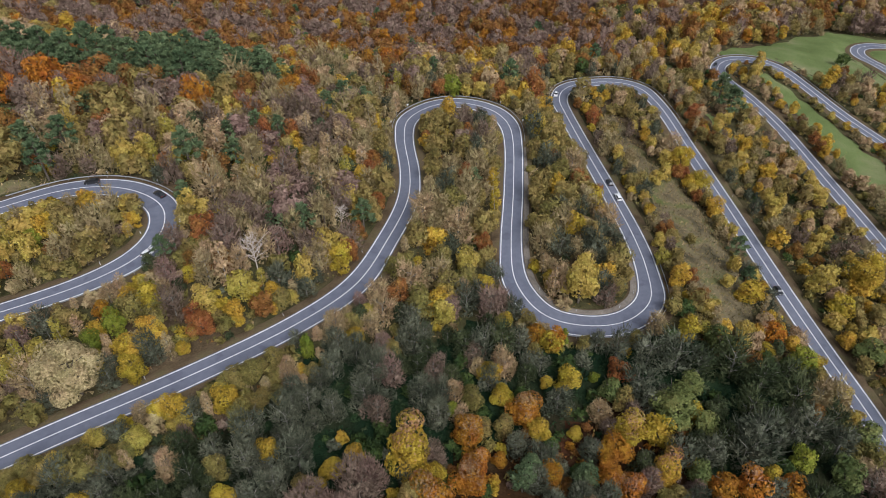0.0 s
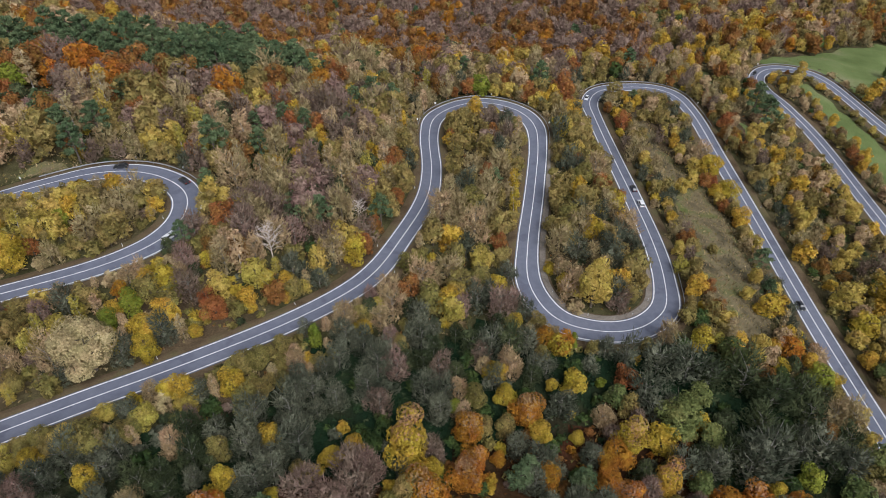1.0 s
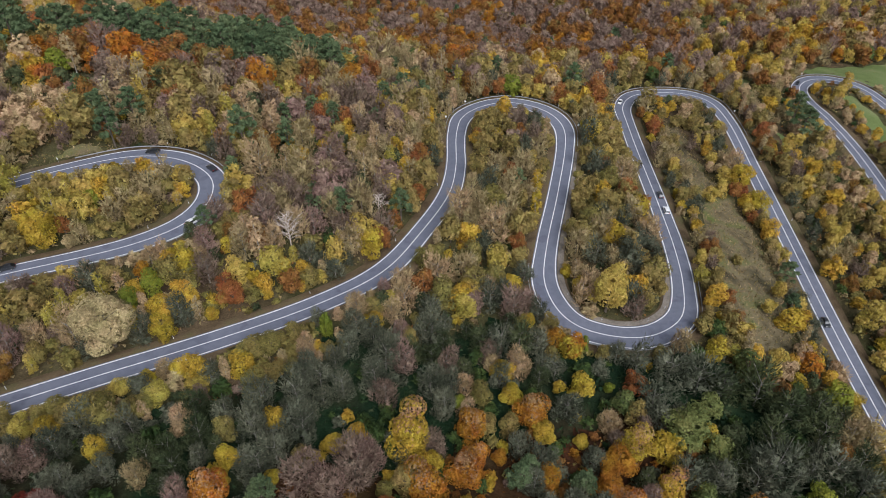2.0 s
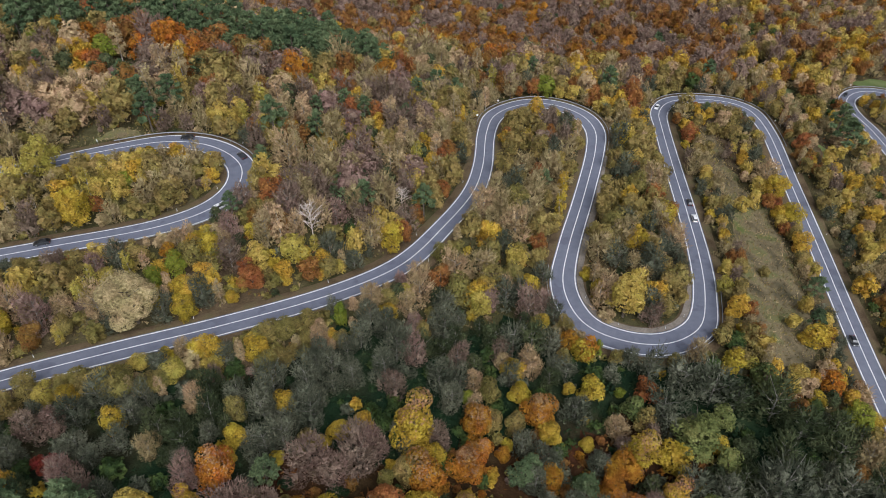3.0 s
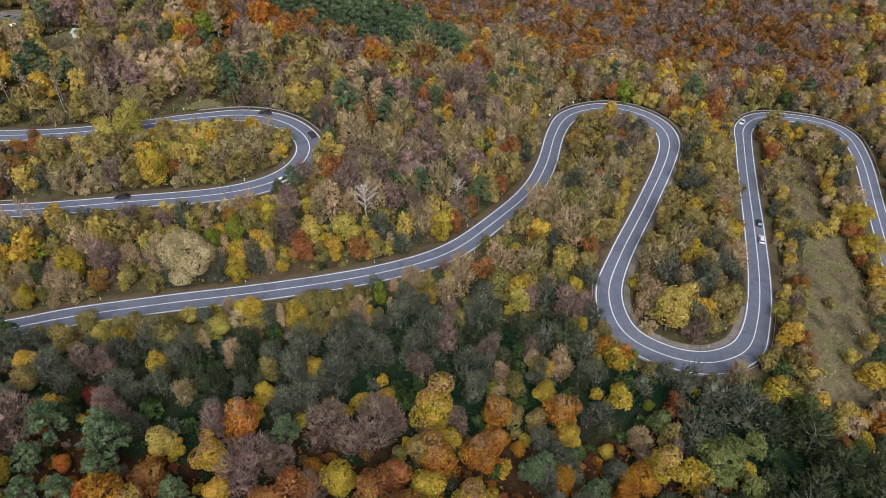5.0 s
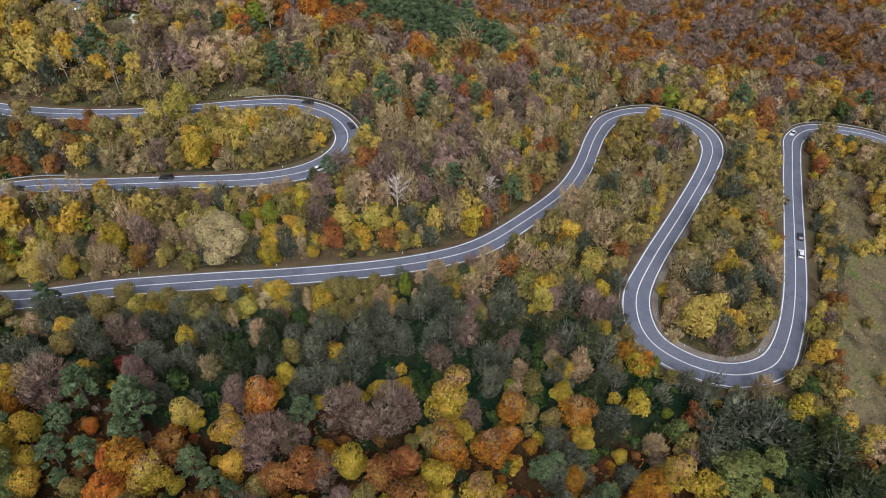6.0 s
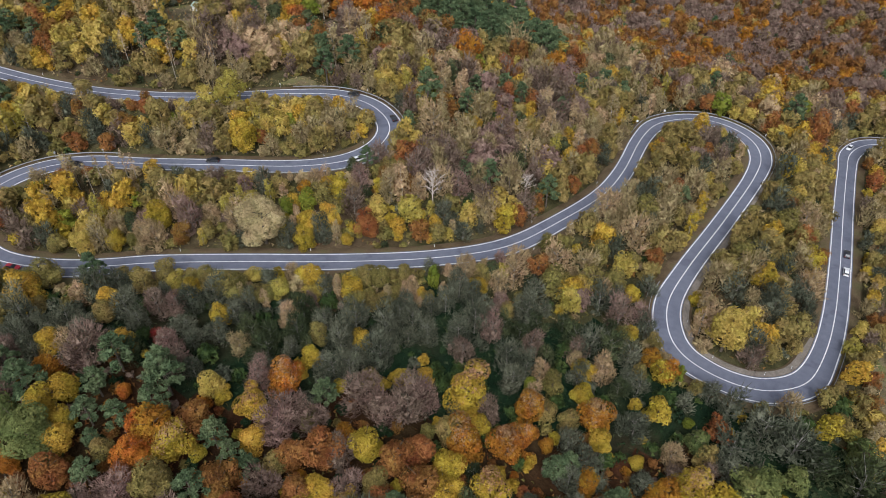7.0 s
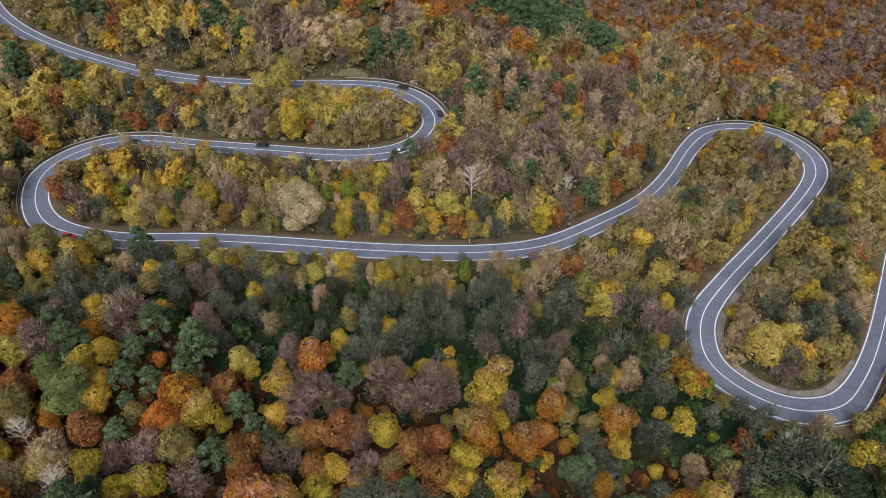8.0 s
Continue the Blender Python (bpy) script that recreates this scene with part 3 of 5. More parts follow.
def fuzzy_tree(seed, rad=4.0, h=10.0, twigs=1250, leaves=650, size=0.24, dense=0.5):
    """Half bare: plumes of fine twigs that rise and fan out, with thin leaves."""
    r = np.random.default_rng(seed)
    lobes = skewed(crown_lobes(r, rad, -h * 0.02, h, 9), r)
    lobes[1:, 5] *= 1.25
    p, nrm = shell(lobes, twigs, r, 0.6)
    out = p * (1, 1, 0) / rad
    along = unit(nrm * 0.35 + out * 0.45 + r.normal(size=p.shape) * 0.22 + (0, 0, 0.75))
    q1 = twig_quads(p - along * 0.5, along, rad * (0.22 + 0.26 * r.random(len(p))), 0.1, r)
    p2, n2 = shell(lobes, leaves, r, 0.75)
    s = size * (0.6 + 0.8 * r.random(len(p2)))
    q2 = leaf_quads(p2, unit(n2 * 0.6 + r.normal(size=p2.shape) * 0.5), s, s * 0.7, r)
    return limbs(r, h, 0.02 * h, rad, 0.12, 12), np.concatenate([q1, q2, cores(lobes, dense, r)])


def upright_tree(seed, rad=2.4, h=13.0, leaves=1000, size=0.27):
    r = np.random.default_rng(seed)
    lobes = crown_lobes(r, rad, -h * 0.06, h, 10, 1.0, True)
    p, nrm = shell(lobes, leaves, r, 0.5)
    f = unit(nrm * 0.6 + r.normal(size=p.shape) * 0.5)
    s = size * (0.6 + 0.8 * r.random(len(p)))
    return limbs(r, h * 1.1, 0.013 * h, rad * 0.8, 0.25, 6), np.concatenate([leaf_quads(p, f, s, s * 0.62, r), cores(lobes, 0.7, r)])


def shrub_tree(seed, rad=2.5, h=4.0, leaves=400, size=0.31):
    r = np.random.default_rng(seed)
    lobes = crown_lobes(r, rad, -0.3, h, 7)
    p, nrm = shell(lobes, leaves, r)
    f = unit(nrm * 0.7 + r.normal(size=p.shape) * 0.45 + (0, 0, 0.2))
    s = size * (0.6 + 0.8 * r.random(len(p)))
    stems = [tube((0, 0, -0.5), (math.cos(a) * rad * 0.5, math.sin(a) * rad * 0.5, h * 0.7), 0.09, 0.03, 4) for a in r.random(5) * 6.283]
    return np.concatenate(stems), np.concatenate([leaf_quads(p, f, s, s * 0.7, r), cores(lobes, 0.88, r)])


def pine_tree(seed, rad=3.6, h=13.0, leaves=1320):
    """Scots pine: a bare reddish stem, needle pads at the ends of the boughs."""
    r = np.random.default_rng(seed)
    wood = [tube((0, 0, -0.6), (0, 0, h * 0.55), 0.024 * h, 0.017 * h, 6), tube((0, 0, h * 0.55), (0.1, 0.1, h * 0.97), 0.017 * h, 0.004 * h, 5)]
    crown, lobes = [], []
    pads = 24
    for i in range(pads):
        f = (i + r.random() * 0.7) / pads
        z = h * (0.36 + 0.62 * f)
        reach = rad * (1.0 - 0.80 * f ** 1.6) * (0.55 + 0.5 * r.random())
        az = i * 2.4 + r.random() * 0.8
        e = np.array([math.cos(az) * reach, math.sin(az) * reach, z + reach * 0.12])
        wood.append(tube((0, 0, z - reach * 0.25), e, 0.006 * h, 0.002 * h, 3))
        s = rad * (0.24 + 0.14 * r.random()) * (1 - 0.3 * f)
        n = leaves // pads
        lobes.append((*e, s * 0.95, s * 0.95, s * 0.6))
        u = unit(r.normal(size=(n, 3)))
        u[:, 2] = np.abs(u[:, 2]) * 0.9 - 0.25
        p = e + u * (s, s, s * 0.55) * (0.5 + 0.5 * r.random((n, 1)))
        d = unit(u * 0.7 + (0, 0, 0.6) + r.normal(size=(n, 3)) * 0.4)
        crown.append(leaf_quads(p, unit(np.cross(d, r.normal(size=(n, 3)))), 0.42, 0.21, r) if i % 3 else twig_quads(p, d, 0.8, 0.22, r))
    return np.concatenate(wood), np.concatenate(crown + [cores(np.array(lobes), 1.0, r)])


def slim_tree(seed, rad=2.0, h=12.0):
    """A thin birch with a long bare white stem and a light crown at the top."""
    r = np.random.default_rng(seed)
    lean = r.normal(size=2) * 0.05 * h
    top = np.array([lean[0], lean[1], h])
    wood = [tube((0, 0, -0.5), top * 0.5, 0.11, 0.08, 5), tube(top * 0.5, top, 0.08, 0.02, 5)]
    n = 380
    f = 0.36 + 0.64 * r.random(n)
    u = unit(r.normal(size=(n, 3)))
    p = top * f[:, None] + u * (rad * (1.1 - f) * 1.35 + 0.15)[:, None] * (0.3 + 0.7 * r.random((n, 1)))
    s = 0.21 * (0.6 + 0.8 * r.random(n))
    q1 = leaf_quads(p, unit(r.normal(size=(n, 3))), s, s * 0.6, r)
    for i in range(9):
        g = 0.4 + 0.05 * i
        az = i * 2.4
        wood.append(tube(top * g, top * g + np.array([math.cos(az), math.sin(az), 1.1]) * rad * (1.1 - g), 0.035, 0.012, 3))
    return np.concatenate(wood), q1


def bare_tree(seed, rad=4.0, h=11.0):
    """Bare white-barked tree: boughs, branches and twigs, no leaves."""
    r = np.random.default_rng(seed)
    wood = [tube((0, 0, -0.6), (0.1, 0, h * 0.5), 0.15, 0.09, 6), tube((0.1, 0, h * 0.5), (0.2, 0.1, h), 0.09, 0.02, 5)]
    twigs = []
    for i in range(22):
        f = 0.3 + 0.66 * (i + r.random()) / 22
        az = i * 2.4 + r.random()
        ln = rad * (1.15 - 0.75 * (f - 0.3) / 0.66) * (0.75 + 0.4 * r.random())
        p = np.array([0.1 * f, 0, h * f])
        e = p + np.array([math.cos(az) * ln * 0.8, math.sin(az) * ln * 0.8, ln * 0.75])
        wood.append(tube(p, e, 0.075, 0.02, 4))
        m = 24
        k = 0.25 + 0.75 * r.random((m, 1))
        at = p + (e - p) * k
        along = unit(unit(e - p) * 0.7 + r.normal(size=(m, 3)) * 0.5 + (0, 0, 0.3))
        twigs.append(twig_quads(at, along, 0.9 + 1.1 * r.random(m), 0.034, r))
    return np.concatenate(wood), np.concatenate(twigs)


def coarse(crown, keep, grow, core, r, swell=1.0, every=1):
    """A lighter crown for far trees: fewer, larger clumps."""
    lumps = crown[len(crown) - core:]
    if core:
        lumps = lumps.reshape(-1, 8, 4, 3)
        lumps = lumps[::every]
        mid = lumps.mean((1, 2), keepdims=True)
        lumps = (mid + (lumps - mid) * swell).reshape(-1, 4, 3)
    c = crown[:len(crown) - core]
    c = c[r.permutation(len(c))]
    c = c[c[:, 0, 2] > np.quantile(c[:, 0, 2], 0.10)][:keep]
    m = c.mean(1, keepdims=True)
    return np.concatenate([m + (c - m) * grow, lumps])


# colour and form of each kind: name, maker, leaf colour, wood, label
KINDS = {
    "maple": ("maple_tree", broad_tree), "beech": ("beech_tree", broad_tree), "willow": ("willow_tree", fuzzy_tree), "bare_beech": ("beech_tree", fuzzy_tree),
    "birch": ("birch_tree", upright_tree), "pine": ("pine_tree", pine_tree), "shrub": ("shrub", shrub_tree), "bare": ("bare_birch_tree", bare_tree),
    "slim": ("slim_birch_tree", slim_tree), "big": ("maple_tree", big_tree)}
LOOK = {
    "olive": "olive-green and brown leaves", "gold": "golden yellow leaves", "yellow": "pale yellow leaves", "orange": "orange autumn leaves",
    "rust": "rust-brown leaves", "mauve": "bare mauve-brown twigs", "tan": "faded tan leaves", "sage": "thin grey-green leaves", "green": "dark green leaves",
    "lime": "fresh yellow-green leaves", "pale": "pale whitish-green leaves", "moss": "dull green leaves", "ivy": "dark ivy leaves", "pine": "dark green needles", "red": "deep red leaves", "white": "bare white branches", "oak": "yellowish-green oak-like leaves", "fading": "fading brown leaves", "turning": "rusty top and golden leaves",
    "turning_orange": "rusty top and orange leaves"}
FORM = {"maple": "round maple tree with", "beech": "broad beech tree with", "willow": "loose willow tree with", "bare_beech": "half-bare beech tree with",
        "birch": "slender upright birch tree with", "pine": "tall pine tree with", "shrub": "low dense shrub with", "bare": "leafless birch tree with", "slim": "thin white-stemmed birch tree with", "big": "large spreading maple tree with"}
SIZE = {"maple": (4.0, 10.0), "beech": (4.0, 10.0), "willow": (4.0, 10.0), "bare_beech": (4.0, 10.0), "birch": (2.4, 13.0), "pine": (3.6, 13.0),
        "shrub": (2.5, 4.0), "bare": (4.0, 11.0), "slim": (2.0, 12.0), "big": (7.0, 16.0)}
LEAF["white"] = WHITE_TWIG
shapes, protos = {}, {}


def shape(kind, v):
    if (kind, v) not in shapes:
        shapes[kind, v] = KINDS[kind][1](sum(map(ord, kind)) * 10 + v)
    return shapes[kind, v]


CORE = {"birch": 88, "bare": 0, "big": 144, "slim": 0, "shrub": 64, "maple": 72, "beech": 72, "pine": 192}
TURNING = {"turning": ("fading", "gold"), "turning_orange": ("fading", "orange")}  # tops already bare, leaves left below


def core_of(kind):
    return CORE.get(kind, 80)


def tones(q, colour, h):
    """Which of the two colours of a turning crown each clump has: by its height, raggedly."""
    if colour not in TURNING:
        return np.zeros(len(q), int)
    z = q[:, :, 2].mean(1)
    return (z < h * (0.89 + 0.06 * np.sin(q[:, 0, 0] * 1.1) + 0.15 * np.random.default_rng(3).normal(size=len(z)))).astype(int)


def leaf_mats(colour):
    return [LEAF[c] for c in TURNING.get(colour, (colour,))]


def proto(kind, colour, v, level):
    """Trunk and crown of a kind and colour; like trees share them. level 0 for the nearest."""
    key = (kind, colour, v, level)
    if key not in protos:
        wood, crown = shape(kind, v)
        if level:
            crown = coarse(crown, int((len(crown) - core_of(kind)) * (0.45 if kind in ("pine", "shrub") else 0.28)), 1.3 if kind in ("pine", "shrub") else 1.6, core_of(kind), np.random.default_rng(v))
        trunk = protos.get(("trunk", kind, v)) or mesh_soup("trunk", wood, [WHITE_TWIG if kind == "bare" else BIRCH_BARK if kind in ("birch", "slim") else PALE_BARK if kind == "willow" else BARK])
        protos["trunk", kind, v] = trunk
        protos[key] = (trunk, mesh_soup("crown", crown, leaf_mats(colour), tones(crown, colour, SIZE[kind][1])))
    return protos[key]


# ---------------------------------------------------------------- planting plan: x, y, crown radius, height
PLANTED = []
PLANTED += [('maple', 'green', 239, 384, 4.6, 8.5)]
PLANTED += [('bare', 'white', *p) for p in [(-49, 135, 4.9, 12), (-30, 159, 3.5, 8), (-71.8, 10.3, 3.3, 8.5), (-55.2, 9.0, 3.6, 9.5)]]
PLANTED += [('maple', 'gold', *p) for p in [(2, 242, 3.6, 10), (95, 154, 5, 8), (-69, 69, 2.6, 7), (-48, 95, 3.6, 9), (-58, 92, 3.0, 8), (-81, 71, 2.7, 7), (107, 131, 3.2, 8), (127, 155, 4.4, 10), (141, 169, 6.7, 15), (-111, 121, 5.2, 12), (-94, 56, 3.1, 8), (-108, 84, 4.1, 10), (-113, 72, 2.4, 7), (-39.9, 49.1, 3.2, 7.4), (-52.5, 53.3, 2.1, 4.9), (-46.0, 39.7, 2.2, 5.2), (-71.3, 27.7, 3.1, 7.2), (-68.0, 23.9, 3.4, 7.9), (-55.8, 15.1, 3.5, 8.1), (-48.3, 16.5, 2.9, 6.7)]]
PLANTED += [('maple', 'gold', *p) for p in [(-21.6, 48.9, 3.7, 8.4), (-19.4, 63.1, 4.1, 9.5), (-5.3, 81.7, 3.5, 8.0), (-2.6, 70.4, 4.2, 9.7), (-0.5, 66.0, 3.7, 8.6), (-23.6, 83.3, 2.5, 5.8), (-19.7, 87.3, 2.3, 5.2), (-26.9, 79.2, 1.8, 4.2), (-44.6, 74.3, 3.0, 6.9), (11.4, 113.4, 3.0, 7.0), (14.0, 106.8, 3.2, 7.4), (22.6, 98.4, 3.1, 7.1), (-21.5, 43.8, 3.3, 7.7), (31.6, 112.8, 3.6, 8.3), (28.5, 124.0, 3.2, 7.3), (31.8, 99.6, 2.1, 4.8), (52.4, 99.6, 4.3, 9.8), (-24.4, 82.9, 2.5, 5.9), (-18.9, 86.8, 2.0, 4.6), (90.9, 130.1, 2.6, 5.9)]]
PLANTED += [('maple', 'gold', *p) for p in [(121.9, 141.1, 3.1, 7.1), (-125.5, 95.8, 3.1, 7.2), (-72.9, 107.3, 3.4, 7.9), (-52.3, 121.8, 2.8, 6.4), (-48.8, 126.9, 2.8, 6.5), (42.3, 173.7, 4.2, 9.7), (31.0, 148.6, 2.6, 6.0), (51.9, 197.6, 4.0, 9.2), (36.0, 235.8, 4.3, 9.8), (-1.8, 132.9, 3.6, 8.3), (17.1, 132.2, 2.5, 5.7), (70.4, 151.8, 3.6, 8.4), (101.3, 223.0, 4.1, 9.5), (101.6, 205.7, 4.0, 9.3), (95.7, 233.9, 5.2, 12.1)]]
PLANTED += [('maple', 'lime', *p) for p in [(-158, 207, 4.9, 11), (-80, 106, 2.5, 8), (4, 266, 4.4, 10), (-79, 181, 3.0, 8), (-300, 90, 4, 9), (2.0, 101.7, 2.1, 4.9), (38.8, 115.3, 1.6, 3.7), (102.1, 128.3, 4.0, 9.2), (88.7, 96.8, 3.4, 7.7), (-76.8, 111.3, 3.4, 7.9)]]
PLANTED += [('maple', 'olive', *p) for p in [(32, 171, 4.4, 10), (-45.3, 29.5, 4.7, 10.8), (-32.7, 47.6, 2.9, 6.6), (-13.3, 57.6, 3.4, 7.7), (-34.8, 61.7, 2.5, 5.9), (-59.7, 28.2, 2.8, 6.5), (50.3, 146.3, 3.6, 8.4), (54.7, 161.4, 3.9, 8.9), (34.0, 176.9, 5.0, 11.5), (41.9, 206.1, 4.5, 10.4), (3.1, 178.3, 4.8, 10.9), (7.0, 143.9, 3.7, 8.6), (-69.1, 114.9, 3.3, 7.7), (-86.4, 110.6, 3.0, 6.9)]]
PLANTED += [('beech', 'orange', *p) for p in [(-58, 237, 6.2, 16), (-38, 400, 5, 14)]]
PLANTED += [('maple', 'orange', *p) for p in [(-156, 194.5, 3.8, 8.5), (-171, 215, 4.2, 11), (-100.4, 23.8, 4.8, 11.0), (-85.6, 34.3, 3.1, 7.1), (-68.2, 40.2, 2.0, 4.5), (-53.9, 37.3, 4.8, 11.1), (-54.4, 31.6, 3.9, 8.9), (-72.0, 16.1, 2.5, 5.8), (-25.8, 63.8, 2.6, 6.1), (12.6, 90.0, 2.1, 4.9), (-58.5, 35.8, 3.1, 7.2), (40.3, 95.3, 4.2, 9.6), (38.5, 89.9, 3.6, 8.2), (96.3, 137.5, 3.5, 8.0), (64.7, 87.1, 4.1, 9.4), (24.2, 86.8, 3.3, 7.7), (82.5, 89.3, 3.5, 8.1), (-112.3, 95.7, 1.9, 4.4), (-80.6, 114.6, 2.3, 5.3), (24.6, 126.5, 3.3, 7.6)]]
PLANTED += [('maple', 'orange', *p) for p in [(29.7, 124.9, 3.1, 7.2)]]
PLANTED += [('beech', 'turning_orange', *p) for p in [(5.9, 82.9, 4.3, 9.9), (7.4, 88.0, 3.2, 7.3), (-44.7, 64.8, 4.3, 10.2), (-2.1, 77.2, 4.9, 11.8), (5.7, 94.2, 4.5, 10.7), (19.7, 102.1, 4.2, 10.1), (42.6, 86.0, 4.0, 9.6), (71.8, 87.9, 4.1, 9.8)]]
PLANTED += [('maple', 'yellow', *p) for p in [(39, 143, 6, 16), (124, 166, 5.1, 12), (1, 136, 3.1, 8), (-129, 133, 5.7, 13), (-135, 128, 4.0, 10), (-93.6, 19.3, 4.0, 9.2), (-54.6, 52.7, 3.5, 8.0), (-62.9, 9.4, 3.2, 7.3), (111.3, 121.0, 3.2, 7.3), (-59.2, 121.4, 3.5, 8.2), (-51.2, 126.6, 4.4, 10.0), (6.8, 151.2, 4.2, 9.6), (69.0, 163.5, 2.5, 5.7)]]
PLANTED += [('pine', 'pine', *p) for p in [(21, 416, 3, 13), (-24, 162, 3.4, 12), (-45, 150, 1.9, 8), (-71, 153, 2.3, 9), (134, 301, 5.4, 17), (133, 284, 5.8, 18), (-124, 174, 3.9, 13), (-116, 167, 4.2, 14), (96, 160, 2.7, 10), (-103, 59, 3.5, 12), (-83.6, 28.5, 4.0, 12.8), (-93.7, 29.5, 3.0, 9.6), (-72.3, 37.3, 2.9, 9.3), (-74.3, 44.4, 3.9, 12.3), (-61.4, 46.6, 4.7, 14.9), (-59.0, 41.2, 3.3, 10.6), (-68.0, 31.6, 2.9, 9.2), (-63.5, 28.7, 1.9, 5.9), (-62.7, 35.0, 2.9, 9.2)]]
PLANTED += [('pine', 'pine', *p) for p in [(-45.2, 44.2, 3.1, 10.0), (-40.5, 43.8, 2.5, 8.0), (-39.5, 32.9, 3.3, 10.6), (-57.1, 22.9, 2.7, 8.7), (-35.5, 44.0, 2.6, 8.3), (-34.8, 67.7, 3.1, 10.0), (-50.9, 13.2, 2.3, 7.5), (-7.3, 56.4, 2.6, 8.2), (17.5, 84.2, 3.1, 9.8), (19.6, 87.5, 2.9, 9.4), (32.0, 86.5, 3.3, 10.7), (-39.5, 152.1, 3.4, 10.8), (-48.9, 157.2, 2.3, 7.2), (-39.6, 175.1, 2.6, 8.3), (-73.0, 157.3, 2.5, 7.8), (-71.3, 132.9, 2.6, 8.2), (10.2, 194.6, 2.7, 8.6), (100.8, 179.4, 3.3, 10.7), (-48.5, 151.6, 2.0, 6.5)]]
PLANTED += [('shrub', 'gold', *p) for p in [(-79, 80, 1.7, 3), (11.1, 85.3, 1.7, 2.6), (6.3, 78.2, 1.7, 2.5), (10.3, 77.5, 1.9, 2.9), (13.0, 93.7, 1.8, 2.6), (-23.2, 91.4, 1.9, 2.8)]]
PLANTED += [('shrub', 'green', *p) for p in [(-52, 90, 3.0, 5), (69, 140, 3.1, 5)]]
PLANTED += [('shrub', 'lime', *p) for p in [(32, 127, 1.8, 6), (-33, 111, 2, 7.5)]]
PLANTED += [('shrub', 'red', *p) for p in [(-75, 56, 2.5, 4), (-78.0, 56.3, 1.7, 2.6)]]
PLANTED += [('birch', 'gold', *p) for p in [(17, 193, 2.5, 13), (17, 183, 2.4, 12)]]
PLANTED += [('birch', 'tan', *p) for p in [(-47, 207, 2.8, 14), (-27, 223, 3.4, 17), (-39, 189, 2.3, 11), (-64.9, 109.3, 1.8, 8.9), (-60.3, 167.0, 2.3, 11.7)]]
PLANTED += [('birch', 'yellow', *p) for p in [(-31, 181, 2.5, 13)]]
PLANTED += [('slim', 'tan', *p) for p in [(-140.5, 79, 2.2, 13), (-138, 83, 2.0, 12), (-136, 86, 2.2, 13), (-134, 88, 2.0, 12), (-131, 91, 2.2, 13), (-128, 92, 2.0, 12), (-143, 82, 2.0, 12), (-149, 145, 2.4, 15), (-152, 148, 2.2, 14), (-160, 136, 2.2, 14), (-163, 139, 2.0, 13), (-170, 134, 2.2, 15), (-176, 130, 2.2, 14), (-122, 119, 2.0, 10), (-125, 117, 2.2, 11), (-128, 116, 2.0, 10)]]
PLANTED += [('maple', 'oak', *p) for p in [(-72.5, 21.6, 5.5, 12.5), (-82.4, 22.2, 3.9, 9.0), (-66.7, 21.0, 3.0, 6.9), (42.3, 110.9, 3.5, 7.9), (65.5, 103.6, 3.4, 7.8), (56.7, 105.6, 5.9, 13.6), (64.5, 115.0, 3.6, 8.2), (76.5, 129.4, 4.2, 9.7), (110.4, 106.6, 4.6, 10.6), (98.4, 93.3, 4.3, 9.8), (126.2, 136.3, 4.4, 10.0), (60.6, 90.7, 3.3, 7.7)]]
PLANTED += [('bare_beech', 'mauve', *p) for p in [(-89.5, 24.7, 4.7, 11.2), (-39.3, 59.2, 4.1, 9.9), (-37.0, 54.4, 4.3, 10.3), (-27.3, 73.7, 4.9, 11.7), (-17.5, 76.6, 5.0, 11.9), (-15.8, 81.4, 4.1, 9.8), (-30.5, 42.8, 3.5, 8.4), (-23.0, 59.0, 3.5, 8.3), (-32.4, 61.4, 4.0, 9.5), (-16.9, 52.5, 3.3, 8.0), (-2.1, 87.7, 3.4, 8.1), (-38.4, 26.4, 3.8, 9.1), (-53.5, 18.8, 2.7, 6.4), (-21.4, 72.9, 4.0, 9.6)]]
PLANTED += [('beech', 'turning', *p) for p in [(-44.9, 55.3, 4.1, 9.8), (-49.9, 37.2, 4.3, 10.3), (-7.5, 87.5, 5.7, 13.7), (-44.6, 21.0, 4.1, 9.7), (7.6, 71.4, 4.5, 10.8), (-15.1, 50.7, 3.0, 7.3), (44.6, 99.8, 4.4, 10.5), (52.5, 90.8, 4.0, 9.6)]]
PLANTED += [('beech', 'rust', *p) for p in [(-62.2, 18.9, 4.3, 10.4), (-82.7, 14.9, 3.9, 9.4), (-37.1, 38.0, 4.0, 9.5), (-51.2, 45.1, 3.8, 9.2), (-30.7, 51.3, 3.9, 9.4), (-24.5, 46.0, 3.8, 9.0), (-26.8, 56.3, 4.6, 11.0), (-12.7, 64.6, 4.1, 9.8), (-4.3, 63.4, 4.6, 11.0), (-9.6, 69.4, 4.0, 9.6), (-52.8, 27.4, 2.7, 6.6), (-31.6, 34.9, 3.5, 8.4), (-10.1, 55.9, 3.1, 7.4)]]
